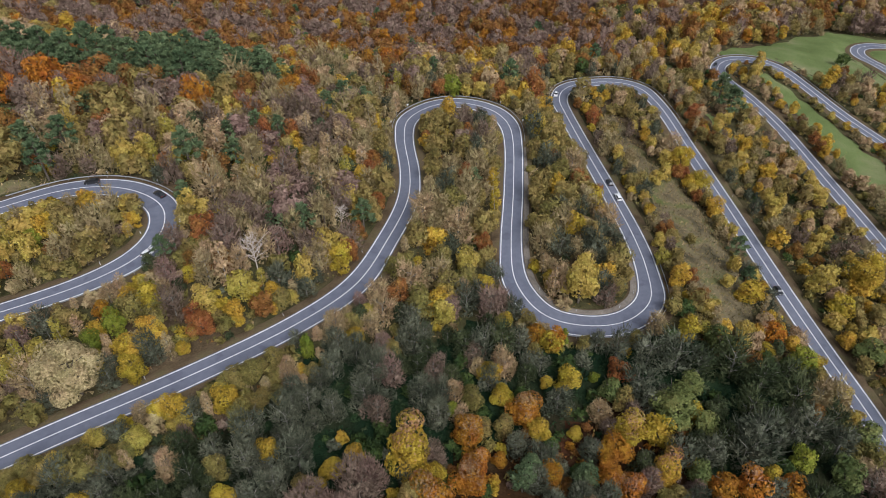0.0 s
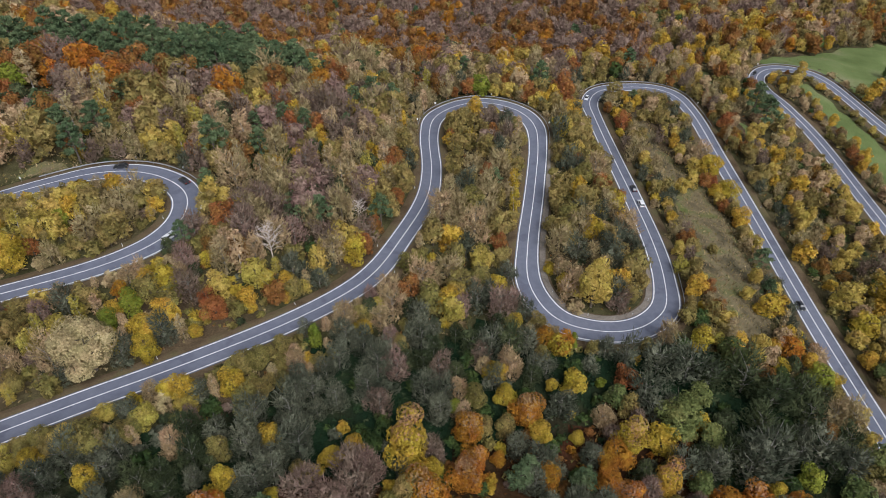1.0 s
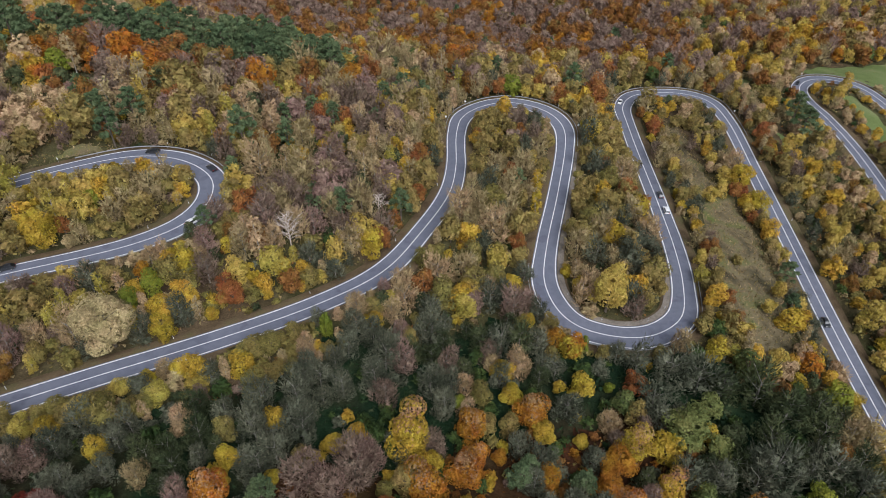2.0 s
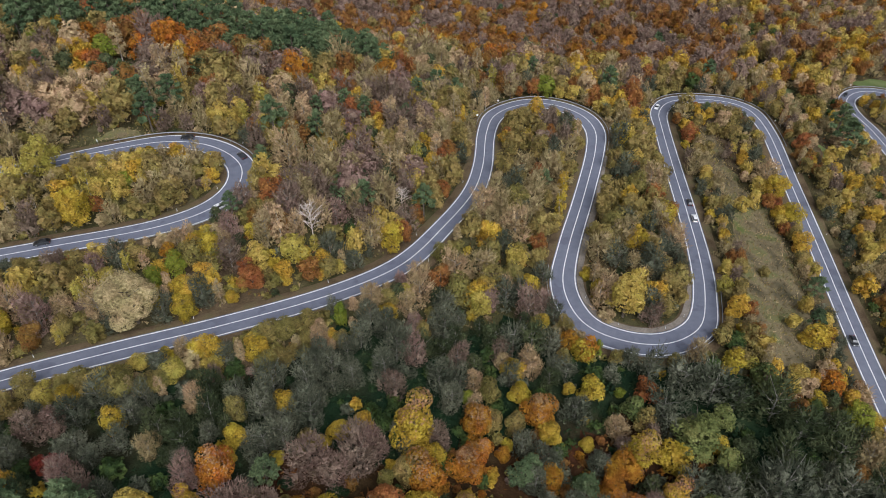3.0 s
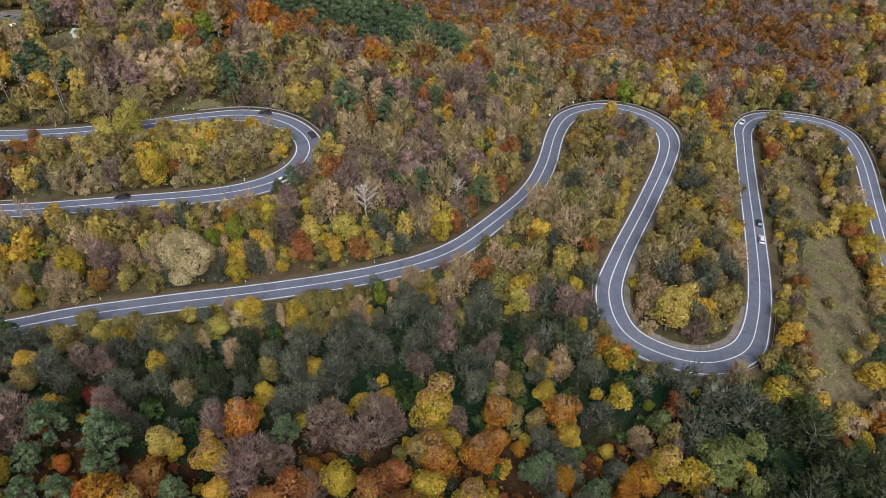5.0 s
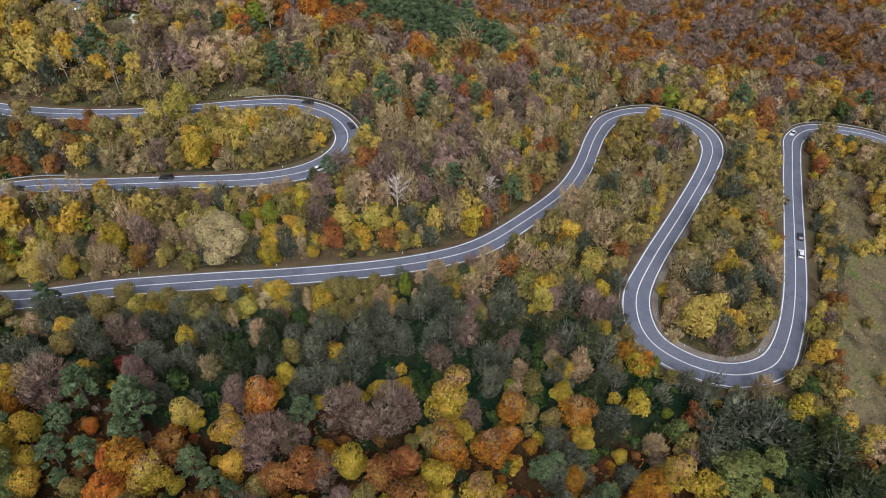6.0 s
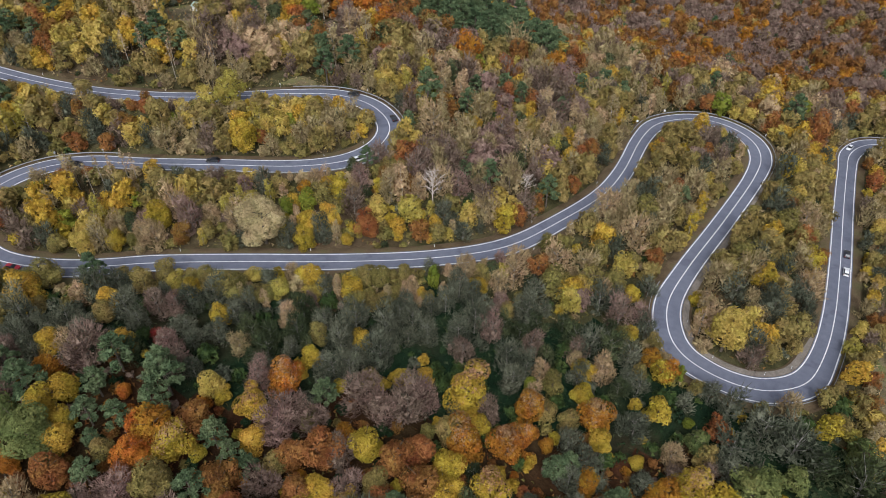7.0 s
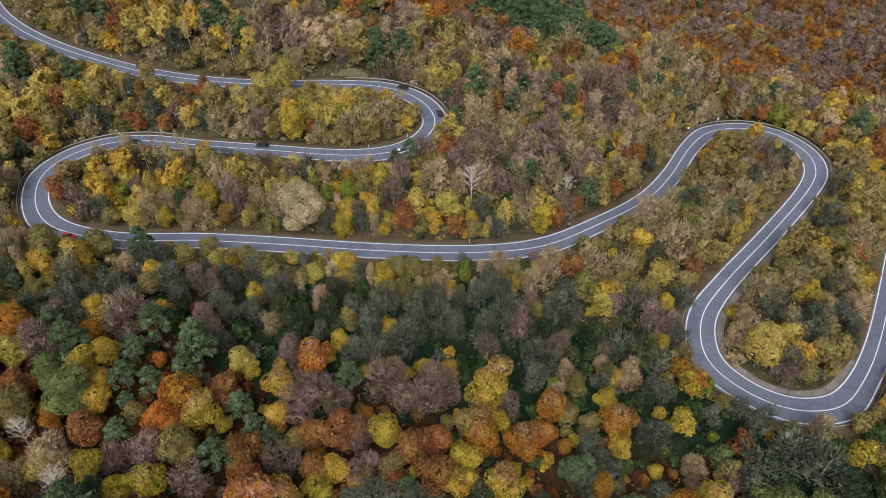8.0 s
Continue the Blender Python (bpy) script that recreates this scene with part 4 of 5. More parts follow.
PLANTED += [('willow', 'tan', *p) for p in [(-62.0, 11.9, 4.2, 10.1), (-64.5, 4.4, 3.4, 8.1), (106.0, 140.4, 3.4, 8.2), (101.1, 116.3, 4.0, 9.5), (-106.4, 74.0, 1.2, 2.9), (-61.1, 134.3, 3.4, 8.1), (-66.7, 162.2, 5.1, 12.3), (54.3, 181.9, 4.7, 11.2), (46.8, 211.1, 5.2, 12.4), (-6.3, 168.5, 4.1, 9.8), (4.4, 165.1, 5.1, 12.1), (-9.1, 138.2, 4.1, 9.9), (-1.8, 142.9, 4.7, 11.3), (94.3, 243.5, 5.0, 11.9)]]
PLANTED += [('willow', 'sage', *p) for p in [(49.8, 112.4, 4.5, 10.8), (77.1, 99.4, 6.4, 15.2), (93.4, 104.5, 4.6, 11.1), (100.6, 102.1, 4.6, 11.0), (64.5, 95.6, 4.2, 10.1), (62.0, 121.0, 5.4, 12.9), (54.5, 122.0, 4.6, 11.2), (73.2, 96.4, 4.1, 9.9), (-36.4, 131.9, 2.9, 6.9), (-34.4, 137.4, 2.1, 5.1), (36.4, 163.6, 3.6, 8.6), (15.0, 151.4, 3.0, 7.2)]]
PLANTED += [('willow', 'moss', *p) for p in [(77.4, 120.7, 5.6, 13.4), (84.0, 116.6, 5.5, 13.2), (68.4, 120.7, 4.5, 10.9), (92.9, 114.0, 4.5, 10.7), (78.7, 108.9, 4.3, 10.4)]]
PLANTED += [('willow', 'mauve', *p) for p in [(105.3, 91.6, 3.7, 8.9), (-56.7, 154.2, 4.3, 10.3), (-45.0, 143.3, 3.8, 9.1), (-61.2, 148.1, 4.0, 9.7), (-27.7, 153.3, 3.6, 8.6), (-49.3, 177.8, 4.7, 11.2), (-69.5, 136.3, 3.6, 8.5)]]
PLANTED += [('maple', 'pale', *p) for p in [(-81.5, 97.5, 7.2, 15.5)]]


DRIFT = {c: (0.045 + 0.006 * i, 0.05 + 0.005 * ((i * 5) % 7), i * 1.9, i * 2.7) for i, c in enumerate(sorted(LOOK))}


def drift(colour, x, y):
    """Like trees stand together: how common a colour is at a place."""
    a, b, p, q = DRIFT[colour]
    return math.exp(1.5 * math.sin(x * a + p + 0.8 * math.sin(y * 0.03)) * math.sin(y * b + q))


def pick(r, table, x=0.0, y=0.0):
    """One of (kind, colour, weight, low radius, high radius) by weight."""
    w = np.array([t[2] * drift(t[1], x, y) for t in table], float)
    return table[r.choice(len(table), p=w / w.sum())]


BIG_WOOD = [("bare_beech", "mauve", 4.5, 3.8, 6.0), ("beech", "orange", 2.2, 3.8, 6.0), ("maple", "gold", 2.4, 3.6, 5.6), ("beech", "turning", 4, 4.0, 6.2), ("beech", "turning_orange", 3.2, 3.8, 6.0),
            ("beech", "rust", 3, 3.8, 5.8), ("maple", "olive", 2.2, 3.4, 5.2), ("pine", "pine", 0.7, 3.2, 4.6)]
PINE_WOOD = [("pine", "pine", 1.7, 3.2, 5.0), ("beech", "rust", 3, 3.6, 5.6), ("beech", "turning_orange", 4, 3.6, 5.8), ("beech", "orange", 1.5, 3.6, 5.6), ("maple", "gold", 2, 3.2, 5),
             ("maple", "olive", 2.5, 3.2, 5), ("bare_beech", "mauve", 1.5, 3.4, 5.4)]
SAGE_SCRUB = [("willow", "sage", 14, 2.2, 4.0), ("willow", "moss", 2.5, 2.2, 4.0), ("shrub", "sage", 2.5, 1.6, 2.8), ("willow", "tan", 1.8, 2.2, 3.4), ("willow", "mauve", 1, 2.2, 3.4), ("maple", "olive", 3, 2.0, 3.4), ("maple", "gold", 1.4, 1.8, 3.0),
              ("shrub", "green", 4, 1.6, 3.0), ("shrub", "gold", 0.7, 1.2, 2.0)]
RIGHT_SCRUB = [("willow", "sage", 3, 2.4, 4.4), ("willow", "moss", 7, 2.4, 4.4), ("maple", "moss", 4, 2.4, 4.4), ("maple", "olive", 1.2, 2.4, 4.0), ("maple", "green", 2, 2.2, 4.0), ("shrub", "green", 4, 1.8, 3.0), ("beech", "rust", 0.8, 2.2, 3.4),
               ("maple", "gold", 0.7, 1.8, 3.0)]
ROADSIDE = [("maple", "olive", 8, 1.9, 3.6), ("maple", "gold", 1.8, 1.7, 3.4), ("shrub", "olive", 4, 1.4, 2.4), ("shrub", "gold", 1.4, 1.2, 2.2), ("willow", "tan", 4, 1.9, 3.4),
            ("willow", "mauve", 1.4, 1.8, 3.2), ("shrub", "tan", 2, 1.3, 2.2), ("beech", "rust", 1.6, 1.8, 3), ("willow", "sage", 2.2, 1.8, 3), ("birch", "tan", 1.2, 1.2, 1.9),
            ("maple", "yellow", 1.6, 1.8, 3.2)]
LOOP_SCRUB = [("maple", "olive", 8, 2.0, 3.6), ("maple", "gold", 2.6, 1.9, 3.5), ("maple", "yellow", 4.5, 1.9, 3.4), ("maple", "moss", 0.5, 1.9, 3.2), ("pine", "pine", 0.6, 1.9, 2.8), ("maple", "lime", 0.9, 1.6, 2.6), ("shrub", "olive", 4, 1.4, 2.4), ("shrub", "gold", 2, 1.2, 2.2), ("willow", "tan", 2.6, 1.8, 3.2),
              ("willow", "sage", 1.6, 1.8, 3.0), ("beech", "rust", 0.6, 1.8, 3.0), ("birch", "yellow", 3, 1.2, 1.8), ("birch", "tan", 3, 1.2, 1.8), ("pine", "pine", 0.4, 1.6, 2.4), ("willow", "mauve", 0.7, 1.8, 3)]
BROWN_SLOPE = [("willow", "mauve", 7, 2.2, 4.0), ("maple", "mauve", 5, 2.2, 4.0), ("willow", "tan", 3.5, 2.2, 3.8), ("maple", "tan", 3, 2.2, 3.8), ("maple", "olive", 2.5, 2.1, 3.6), ("maple", "moss", 2, 2.0, 3.2), ("beech", "rust", 3, 2.2, 3.8), ("birch", "tan", 3.2, 1.5, 2.5),
               ("shrub", "olive", 2, 1.4, 2.4), ("pine", "pine", 1.5, 1.8, 2.8), ("maple", "gold", 1.2, 1.7, 2.8), ("shrub", "green", 0.8, 1.3, 2.2)]
UPPER_SLOPE = [("maple", "lime", 0.8, 2.2, 3.4), ("maple", "olive", 5, 2.9, 5.0), ("maple", "moss", 1.6, 2.6, 4.2), ("willow", "tan", 4, 2.7, 4.8), ("maple", "tan", 4, 2.7, 4.8), ("beech", "rust", 3.5, 2.9, 5.0), ("willow", "mauve", 4, 2.7, 4.8), ("beech", "mauve", 4, 2.7, 4.8), ("maple", "gold", 2.4, 2.4, 4.2),
               ("birch", "tan", 3, 1.7, 2.8), ("birch", "yellow", 1.4, 1.6, 2.6), ("pine", "pine", 2.2, 2.4, 3.8), ("maple", "yellow", 2.4, 2.2, 3.8)]
EDGE_WOOD = [("maple", "olive", 5, 2.8, 5.0), ("maple", "tan", 4, 2.8, 4.8), ("beech", "mauve", 3, 2.8, 5.0), ("maple", "gold", 2.6, 2.6, 4.6), ("beech", "orange", 2.6, 2.8, 5.0), ("beech", "rust", 4, 2.8, 5.0), ("willow", "tan", 3, 2.6, 4.4),
             ("maple", "green", 1.0, 2.6, 4.2), ("bare_beech", "mauve", 3, 2.8, 5.0), ("maple", "yellow", 1.5, 2.6, 4.4)]
FAR_WOOD = [("beech", "mauve", 13, 4.2, 6.6), ("bare_beech", "mauve", 4, 4.2, 6.6), ("beech", "rust", 11, 4.2, 6.6), ("beech", "orange", 1.3, 4.0, 6.2), ("maple", "olive", 2.4, 3.8, 5.8), ("maple", "gold", 0.7, 3.4, 5.2),
            ("pine", "pine", 0.35, 3.4, 4.6)]
PINE_BAND = [("pine", "pine", 14, 3.0, 4.8), ("beech", "rust", 1.4, 3.0, 4.8), ("maple", "olive", 1.0, 2.8, 4.4)]
PINE_EDGE = [("pine", "pine", 9, 3.2, 4.8), ("maple", "olive", 4, 2.8, 4.4), ("beech", "rust", 1.6, 3.0, 4.6), ("maple", "gold", 1.2, 2.6, 4.0)]
RED_BELT = [("beech", "rust", 5, 3.2, 5.2), ("beech", "mauve", 6, 3.4, 5.4), ("bare_beech", "mauve", 3, 3.4, 5.4), ("beech", "orange", 0.7, 3, 5), ("maple", "gold", 1.0, 2.8, 4.4), ("maple", "olive", 1.2, 2.8, 4.4)]
CONIFER_SLOPE = [("pine", "pine", 4, 2.6, 4.2), ("maple", "yellow", 4, 2.6, 4.4), ("maple", "gold", 3, 2.6, 4.4), ("maple", "olive", 5, 2.6, 4.4), ("birch", "yellow", 2, 1.7, 2.5), ("birch", "tan", 2, 1.7, 2.5), ("beech", "rust", 2.4, 2.6, 4.2)]
GOLD_ROW = [("maple", "gold", 5, 2.0, 3.8), ("maple", "olive", 4, 2.0, 3.6), ("maple", "yellow", 4, 2.0, 3.6), ("willow", "tan", 2.5, 2, 3.4), ("maple", "tan", 3, 2, 3.6), ("birch", "tan", 1.5, 1.4, 2.2)]
HEDGE_RIGHT = [("maple", "olive", 3.5, 2.0, 3.6), ("maple", "yellow", 3.5, 2.0, 3.6), ("maple", "gold", 3, 2.0, 3.8), ("beech", "rust", 1.0, 1.9, 3.4), ("willow", "tan", 3.5, 1.9, 3.4), ("maple", "tan", 3.5, 1.9, 3.4), ("willow", "mauve", 1.2, 1.9, 3.4),
               ("shrub", "olive", 5, 1.5, 2.6), ("shrub", "green", 1.2, 1.4, 2.4), ("shrub", "tan", 2, 1.4, 2.4)]


PINE_BAND_AREA = [(-190, 250), (-160, 285), (-139, 305), (-97, 302), (-66, 272), (-70, 252), (-98, 238), (-112, 230), (-150, 236)]
PINE_EDGE_AREA = [(-265, 200), (-205, 188), (-174, 206), (-163, 224), (-172, 250), (-265, 255)]
RED_BELT_AREA = [(-200, 236), (-150, 240), (-110, 233), (-88, 232), (-84, 214), (-105, 204), (-150, 212), (-185, 215)]


def in_view_land(x, y):
    """The stretch of country that is planted."""
    near = 0.98 * (x + 63) - 12 if x < 5 else 55
    return y > -0.46 * x - 48 and (x < -63 or y > near) and x < 75 + 0.57 * y and -400 < x and y < (640 - (-80 - x) * 0.5 if x < -80 else 640 - max(0, x - 60) * 0.2)


def zone(x, y, d):
    """What grows at a place, and how thickly."""
    wob = 8 * math.sin(x * 0.06) + 6 * math.sin(y * 0.08 + 1)
    for poly, thick in ((FAR_MEADOW, 0.0), (STRIP_MEADOW, 0.0), (CLEARING, 0.05), (GREEN_GAP, 0.0), (HUT_GREEN, 0.0), (SMALL_GREEN, 0.0), (LAWN, 0.0), (LEDGE, 0.0), (YARD, 0.0)):
        if inside(poly, x, y):
            return (HEDGE_RIGHT, thick) if thick else None
    line = 62 + 0.62 * (x + 45)
    if y < line + wob * 0.6 and y < 112 and x < 62:
        return (PINE_WOOD, 1.0) if x < -45 else (BIG_WOOD, 1.0) if x < -15 else (SAGE_SCRUB, 0.5)
    if x > 30 and y < 118 + wob * 0.4 + max(0, min(18, x - 50)) and x < 104:
        return (RIGHT_SCRUB, 1.0)
    if d < (8 if x > 0 and y < 140 else 15) and x < 118 and y < 330:
        return (ROADSIDE, 0.9)
    if x < 66 and y < 128 + 0.2 * x and y < 112 + 0.55 * (x + 33) and x > -110:
        return (SAGE_SCRUB, 0.6)
    if 66 < x < 108 and 118 < y < 290:
        return (GOLD_ROW, 0.9)
    if x >= 96 and y < 340:
        return (HEDGE_RIGHT, 0.5)
    if x > 96:
        return (HEDGE_RIGHT if y < 400 else EDGE_WOOD, 0.9)
    if -168 < x < -70 and y < 166 and y < 150 + (x + 120) * 0.8 + 20 and y < 185 + (x + 76) * 1.0:
        return (LOOP_SCRUB, 1.0)
    if -75 < x < -8 and 100 < y < 215:
        return (BROWN_SLOPE, 1.0)
    if -25 < x < 66 and y < 262:
        return (ROADSIDE if d < 20 else GOLD_ROW + BROWN_SLOPE[:3], 0.95)
    if inside(PINE_BAND_AREA, x + wob * 0.5, y):
        return (PINE_BAND, 1.0)
    if inside(PINE_EDGE_AREA, x, y):
        return (PINE_EDGE, 1.0)
    if inside(RED_BELT_AREA, x, y + wob * 0.4):
        return (RED_BELT, 1.0)
    if x < -168 and y < 172:
        return (CONIFER_SLOPE, 0.95)
    if x < -140 and 148 < y < 198:
        return (BROWN_SLOPE, 0.9)
    if x < -150 and 140 < y < 250:
        return (UPPER_SLOPE, 0.62)
    if y < 300 + 0.15 * x + wob:
        return (UPPER_SLOPE, 1.0)
    if y < 352 + wob:
        return (EDGE_WOOD, 1.0)
    return (FAR_WOOD, 1.0)


OPEN_EDGE = ([(-232, 164), (-205, 168), (-193, 156), (-204, 145), (-222, 150)], [(-192, 160), (-178, 165), (-166, 154), (-178, 148)], [(-150, 199), (-139, 206), (-126, 197), (-138, 188)])  # low growth before the yard and the hut
CELL = 6.0
cells = {}
trees = []


def plant(kind, colour, x, y, rad, h, gap=0.62):
    """Sets a tree unless others stand too close."""
    cx, cy = int(x // CELL), int(y // CELL)
    for i, j in itertools.product((-1, 0, 1), (-1, 0, 1)):
        for ox, oy, orad in cells.get((cx + i, cy + j), ()):
            if gap and (ox - x) ** 2 + (oy - y) ** 2 < (gap * (rad + orad)) ** 2:
                return False
    cells.setdefault((cx, cy), []).append((x, y, rad))
    trees.append((kind, colour, x, y, rad, h))
    return True


for kind, colour, x, y, rad, h in PLANTED:
    plant("big" if rad > 5.15 and kind in ("maple", "beech") and colour not in TURNING else kind, colour, x, y, rad, h, 0)
step = 3.1
spots = [(x + rng.uniform(-1.5, 1.5), y + rng.uniform(-1.5, 1.5)) for x in np.arange(-400, 440, step) for y in np.arange(-20, 640, step)]
spots = np.array([s for s in spots if in_view_land(*s)])
rng.shuffle(spots)
near_road, _ = road_near(spots[:, 0], spots[:, 1])
for (x, y), d in zip(spots, near_road):
    z_ = zone(x, y, d)
    if z_ is None or rng.random() > z_[1]:
        continue
    kind, colour, _, r0, r1 = pick(rng, z_[0], x, y)
    rad = rng.uniform(r0, r1) * (1.0 if z_[0] in (BIG_WOOD, PINE_WOOD, RIGHT_SCRUB, SAGE_SCRUB, FAR_WOOD) or (x > 66 and 118 < y < 340) else 1.28)
    if any(inside(p, x, y) for p in OPEN_EDGE):
        kind, colour, rad = "shrub", "olive" if colour in ("pine", "mauve") else colour, min(rad, 1.6)
    if d < 4.6 + rad * 0.7:
        if d < 6.4:
            continue
        rad = min(rad, max(1.0, (d - 4.6) / 0.7))
        if rad < 1.9 and kind not in ("birch", "shrub"):
            kind = "shrub"
            colour = colour if colour not in ("mauve", "rust", "pine") else "olive"
    ratio = {"birch": 5.0, "pine": 3.4, "shrub": 1.5, "bare_beech": 2.6, "beech": 2.6, "maple": 2.6, "willow": 2.8, "bare": 2.6, "slim": 6.0, "big": 2.3}[kind]
    plant(kind, colour, x, y, rad, rad * ratio * rng.uniform(0.85, 1.15), (0.72 if z_[0] in (BIG_WOOD, PINE_WOOD, RIGHT_SCRUB) else (0.52 if x < 66 else 0.62) + 0.13 * min(1, max(0, (y - 240) / 80))))

# growth that comes close to the road below the slope
edge = np.stack([rng.uniform(-135, -20, 2600), rng.uniform(70, 150, 2600)], 1)
edge_gap, _ = road_near(edge[:, 0], edge[:, 1])
for (x, y), d in zip(edge, edge_gap):
    if not 7.4 < d < 16 or inside(CLEARING, x, y):
        continue
    kind, colour, _, r0, r1 = pick(rng, LOOP_SCRUB, x, y)
    kind = "maple" if kind in ("pine", "shrub") else kind
    colour = "moss" if colour == "pine" else colour
    rad = min(rng.uniform(r0, r1), (d - 4.4) / 0.9)
    plant(kind, colour, x, y, rad, rad * rng.uniform(2.2, 2.9) * (1.6 if kind == "birch" else 1), 0.5)

# shrubs that fill the gaps
LOW = [("olive", 7), ("tan", 2.5), ("rust", 0.8), ("gold", 1.6), ("mauve", 1.2), ("green", 2), ("moss", 2.5), ("sage", 1.5)]
LOW_RED = [("rust", 6), ("orange", 2), ("olive", 1), ("gold", 1), ("mauve", 2), ("ivy", 3)]
LOW_IVY = [("moss", 4), ("sage", 2), ("green", 5), ("ivy", 6)]
rng.shuffle(spots)
near_road, _ = road_near(spots[:, 0], spots[:, 1])
floors = floor_kind(spots[:, 0], spots[:, 1])
for (x, y), d, floor in zip(spots, near_road, floors):
    dark_floor = floor != 1
    if d < 6.3 or y > 250 or rng.random() > (0.9 if (y < 135 or x < -70) and not dark_floor else 0.85 if floor == 2 else 0.4):
        continue
    z_ = zone(x, y, d)
    if z_ is None or z_[1] < 0.3:
        continue
    table = (LOW_IVY, LOW, LOW_RED)[floor]
    w = np.array([t[1] for t in table])
    rad = min(rng.uniform(1.0, 1.9), max(0.8, (d - 4.6) / 0.8))
    plant("shrub", table[rng.choice(len(table), p=w / w.sum())][0], x, y, rad, rad * rng.uniform(1.1, 1.7), 0.46)

heights = land([t[2] for t in trees], [t[3] for t in trees])
# the growth below a stretch of road is kept low, as the road stays open to the valley
LOOKOUT = np.array([24.0, -1.0, 180.0])
xy = np.array([t[2:4] for t in trees])
away = xy - LOOKOUT[:2]
dist = np.linalg.norm(away, axis=1)
top = np.full(len(trees), 99.0)
for s_ in np.arange(3.0, 22.0, 2.0):
    beyond = xy + away / dist[:, None] * s_
    gap_, row_ = road_near(beyond[:, 0], beyond[:, 1])
    sight = ROAD[row_, 2] + s_ * (LOOKOUT[2] - ROAD[row_, 2]) / (dist + s_) - heights
    top = np.where(gap_ < 3.6, np.minimum(top, sight), top)
spare = rng.random(len(trees))
for i in range(len(PLANTED), len(trees)):
    kind, colour, x, y, rad, h = trees[i]
    limit = max(1.2, top[i] + 0.4)
    if h > limit and spare[i] > 0.1:
        k = limit / h
        trees[i] = (kind, colour, x, y, max(0.8, rad * k ** 0.6), limit)
order = sorted(range(len(trees)), key=lambda i: math.hypot(trees[i][2] - 10, trees[i][3]) - (2000 if i < len(PLANTED) else 0))
count, rest = {}, []
for i in order:
    kind, colour, x, y, rad, h = trees[i]
    name = KINDS[kind][0]
    far = math.hypot(x - 10, y)
    if count.get(name, 0) >= 290 or far > 330:
        rest.append(i)
        continue
    count[name] = count.get(name, 0) + 1
    trunk, crown = proto(kind, colour, i % 5, 0 if math.hypot(x + 22, y) < 122 else 1)
    r0, h0 = SIZE[kind]
    ob = new(name, None)
    ob.empty_display_size = 0.5
    tagged(ob, f"{FORM[kind]} {LOOK[colour]} on the hillside", name.replace("_tree", " tree") if name != "shrub" else "shrub", group=f"{name.replace('_', ' ')}s on the slope")
    ob.matrix_basis = pose(x, y, heights[i] - 0.1, 0, 0, (i * 137.5) % 360) @ Matrix.Diagonal((rad / r0, rad / r0, h / h0, 1))
    part("trunk", trunk, ob)
    part("crown", crown, ob)

# the woods beyond, too many to count: one object a kind
LIGHT = {}
for kind in KINDS:
    for v in range(5):
        r = np.random.default_rng(v + 5)
        wood, crown = shape(kind, v)
        core = core_of(kind)
        n = len(crown) - core
        LIGHT[kind, v, 0] = coarse(crown, int(n * (0.125 if n > 2500 else 0.16)), 2.0 if n > 2500 else 1.75, core, r, 1.15)
        LIGHT[kind, v, 2] = coarse(crown, 36, 1.9, core, r, 1.25, 2) if kind == "shrub" else None
        LIGHT[kind, v, 1] = coarse(crown, int(n * (0.115 if n > 2500 else 0.12)), 2.0 if n > 2500 else 1.9, core, r, 1.15)
by_kind = {}
for i in rest:
    by_kind.setdefault(trees[i][0], []).append(i)
STUFF_NAME = {"maple": "maple_wood", "beech": "beech_wood", "willow": "willow_scrub", "bare_beech": "bare_beech_wood", "birch": "birch_wood", "pine": "pine_wood", "shrub": "scrub", "bare": "bare_birch_wood", "slim": "slim_birch_wood", "big": "large_maple_wood"}
for kind, ids in by_kind.items():
    colours = sorted({c for i in ids for c in TURNING.get(trees[i][1], (trees[i][1],))})
    vs, mi = [], []
    for i in ids:
        _, colour, x, y, rad, h = trees[i]
        q = LIGHT[kind, i % 5, 2 if kind == "shrub" and rad < 2 else 1 if math.hypot(x - 10, y) > 270 else 0]
        r0, h0 = SIZE[kind]
        a = (i * 137.5) % 360 * math.pi / 180
        c, s = math.cos(a), math.sin(a)
        k = rad / r0
        p = q * (k, k, h / h0)
        p = np.stack([p[..., 0] * c - p[..., 1] * s + x, p[..., 0] * s + p[..., 1] * c + y, p[..., 2] + heights[i]], -1)
        st = tube((x, y, heights[i] - 0.5), (x, y, heights[i] + h * 0.7), 0.022 * h, 0.006 * h, 4)
        vs += [p, st]
        mi += [np.array([colours.index(c) for c in TURNING.get(colour, (colour,))])[tones(q, colour, h0)], np.full(len(st), len(colours))]
    q = np.concatenate(vs)
    me = mesh_soup(STUFF_NAME[kind], q, [LEAF[c] for c in colours] + [BARK], np.concatenate(mi))
    tagged(new(STUFF_NAME[kind], me), f"far autumn woodland of {FORM[kind].replace(' with', '')}s on the slopes", "woodland", kind="stuff")

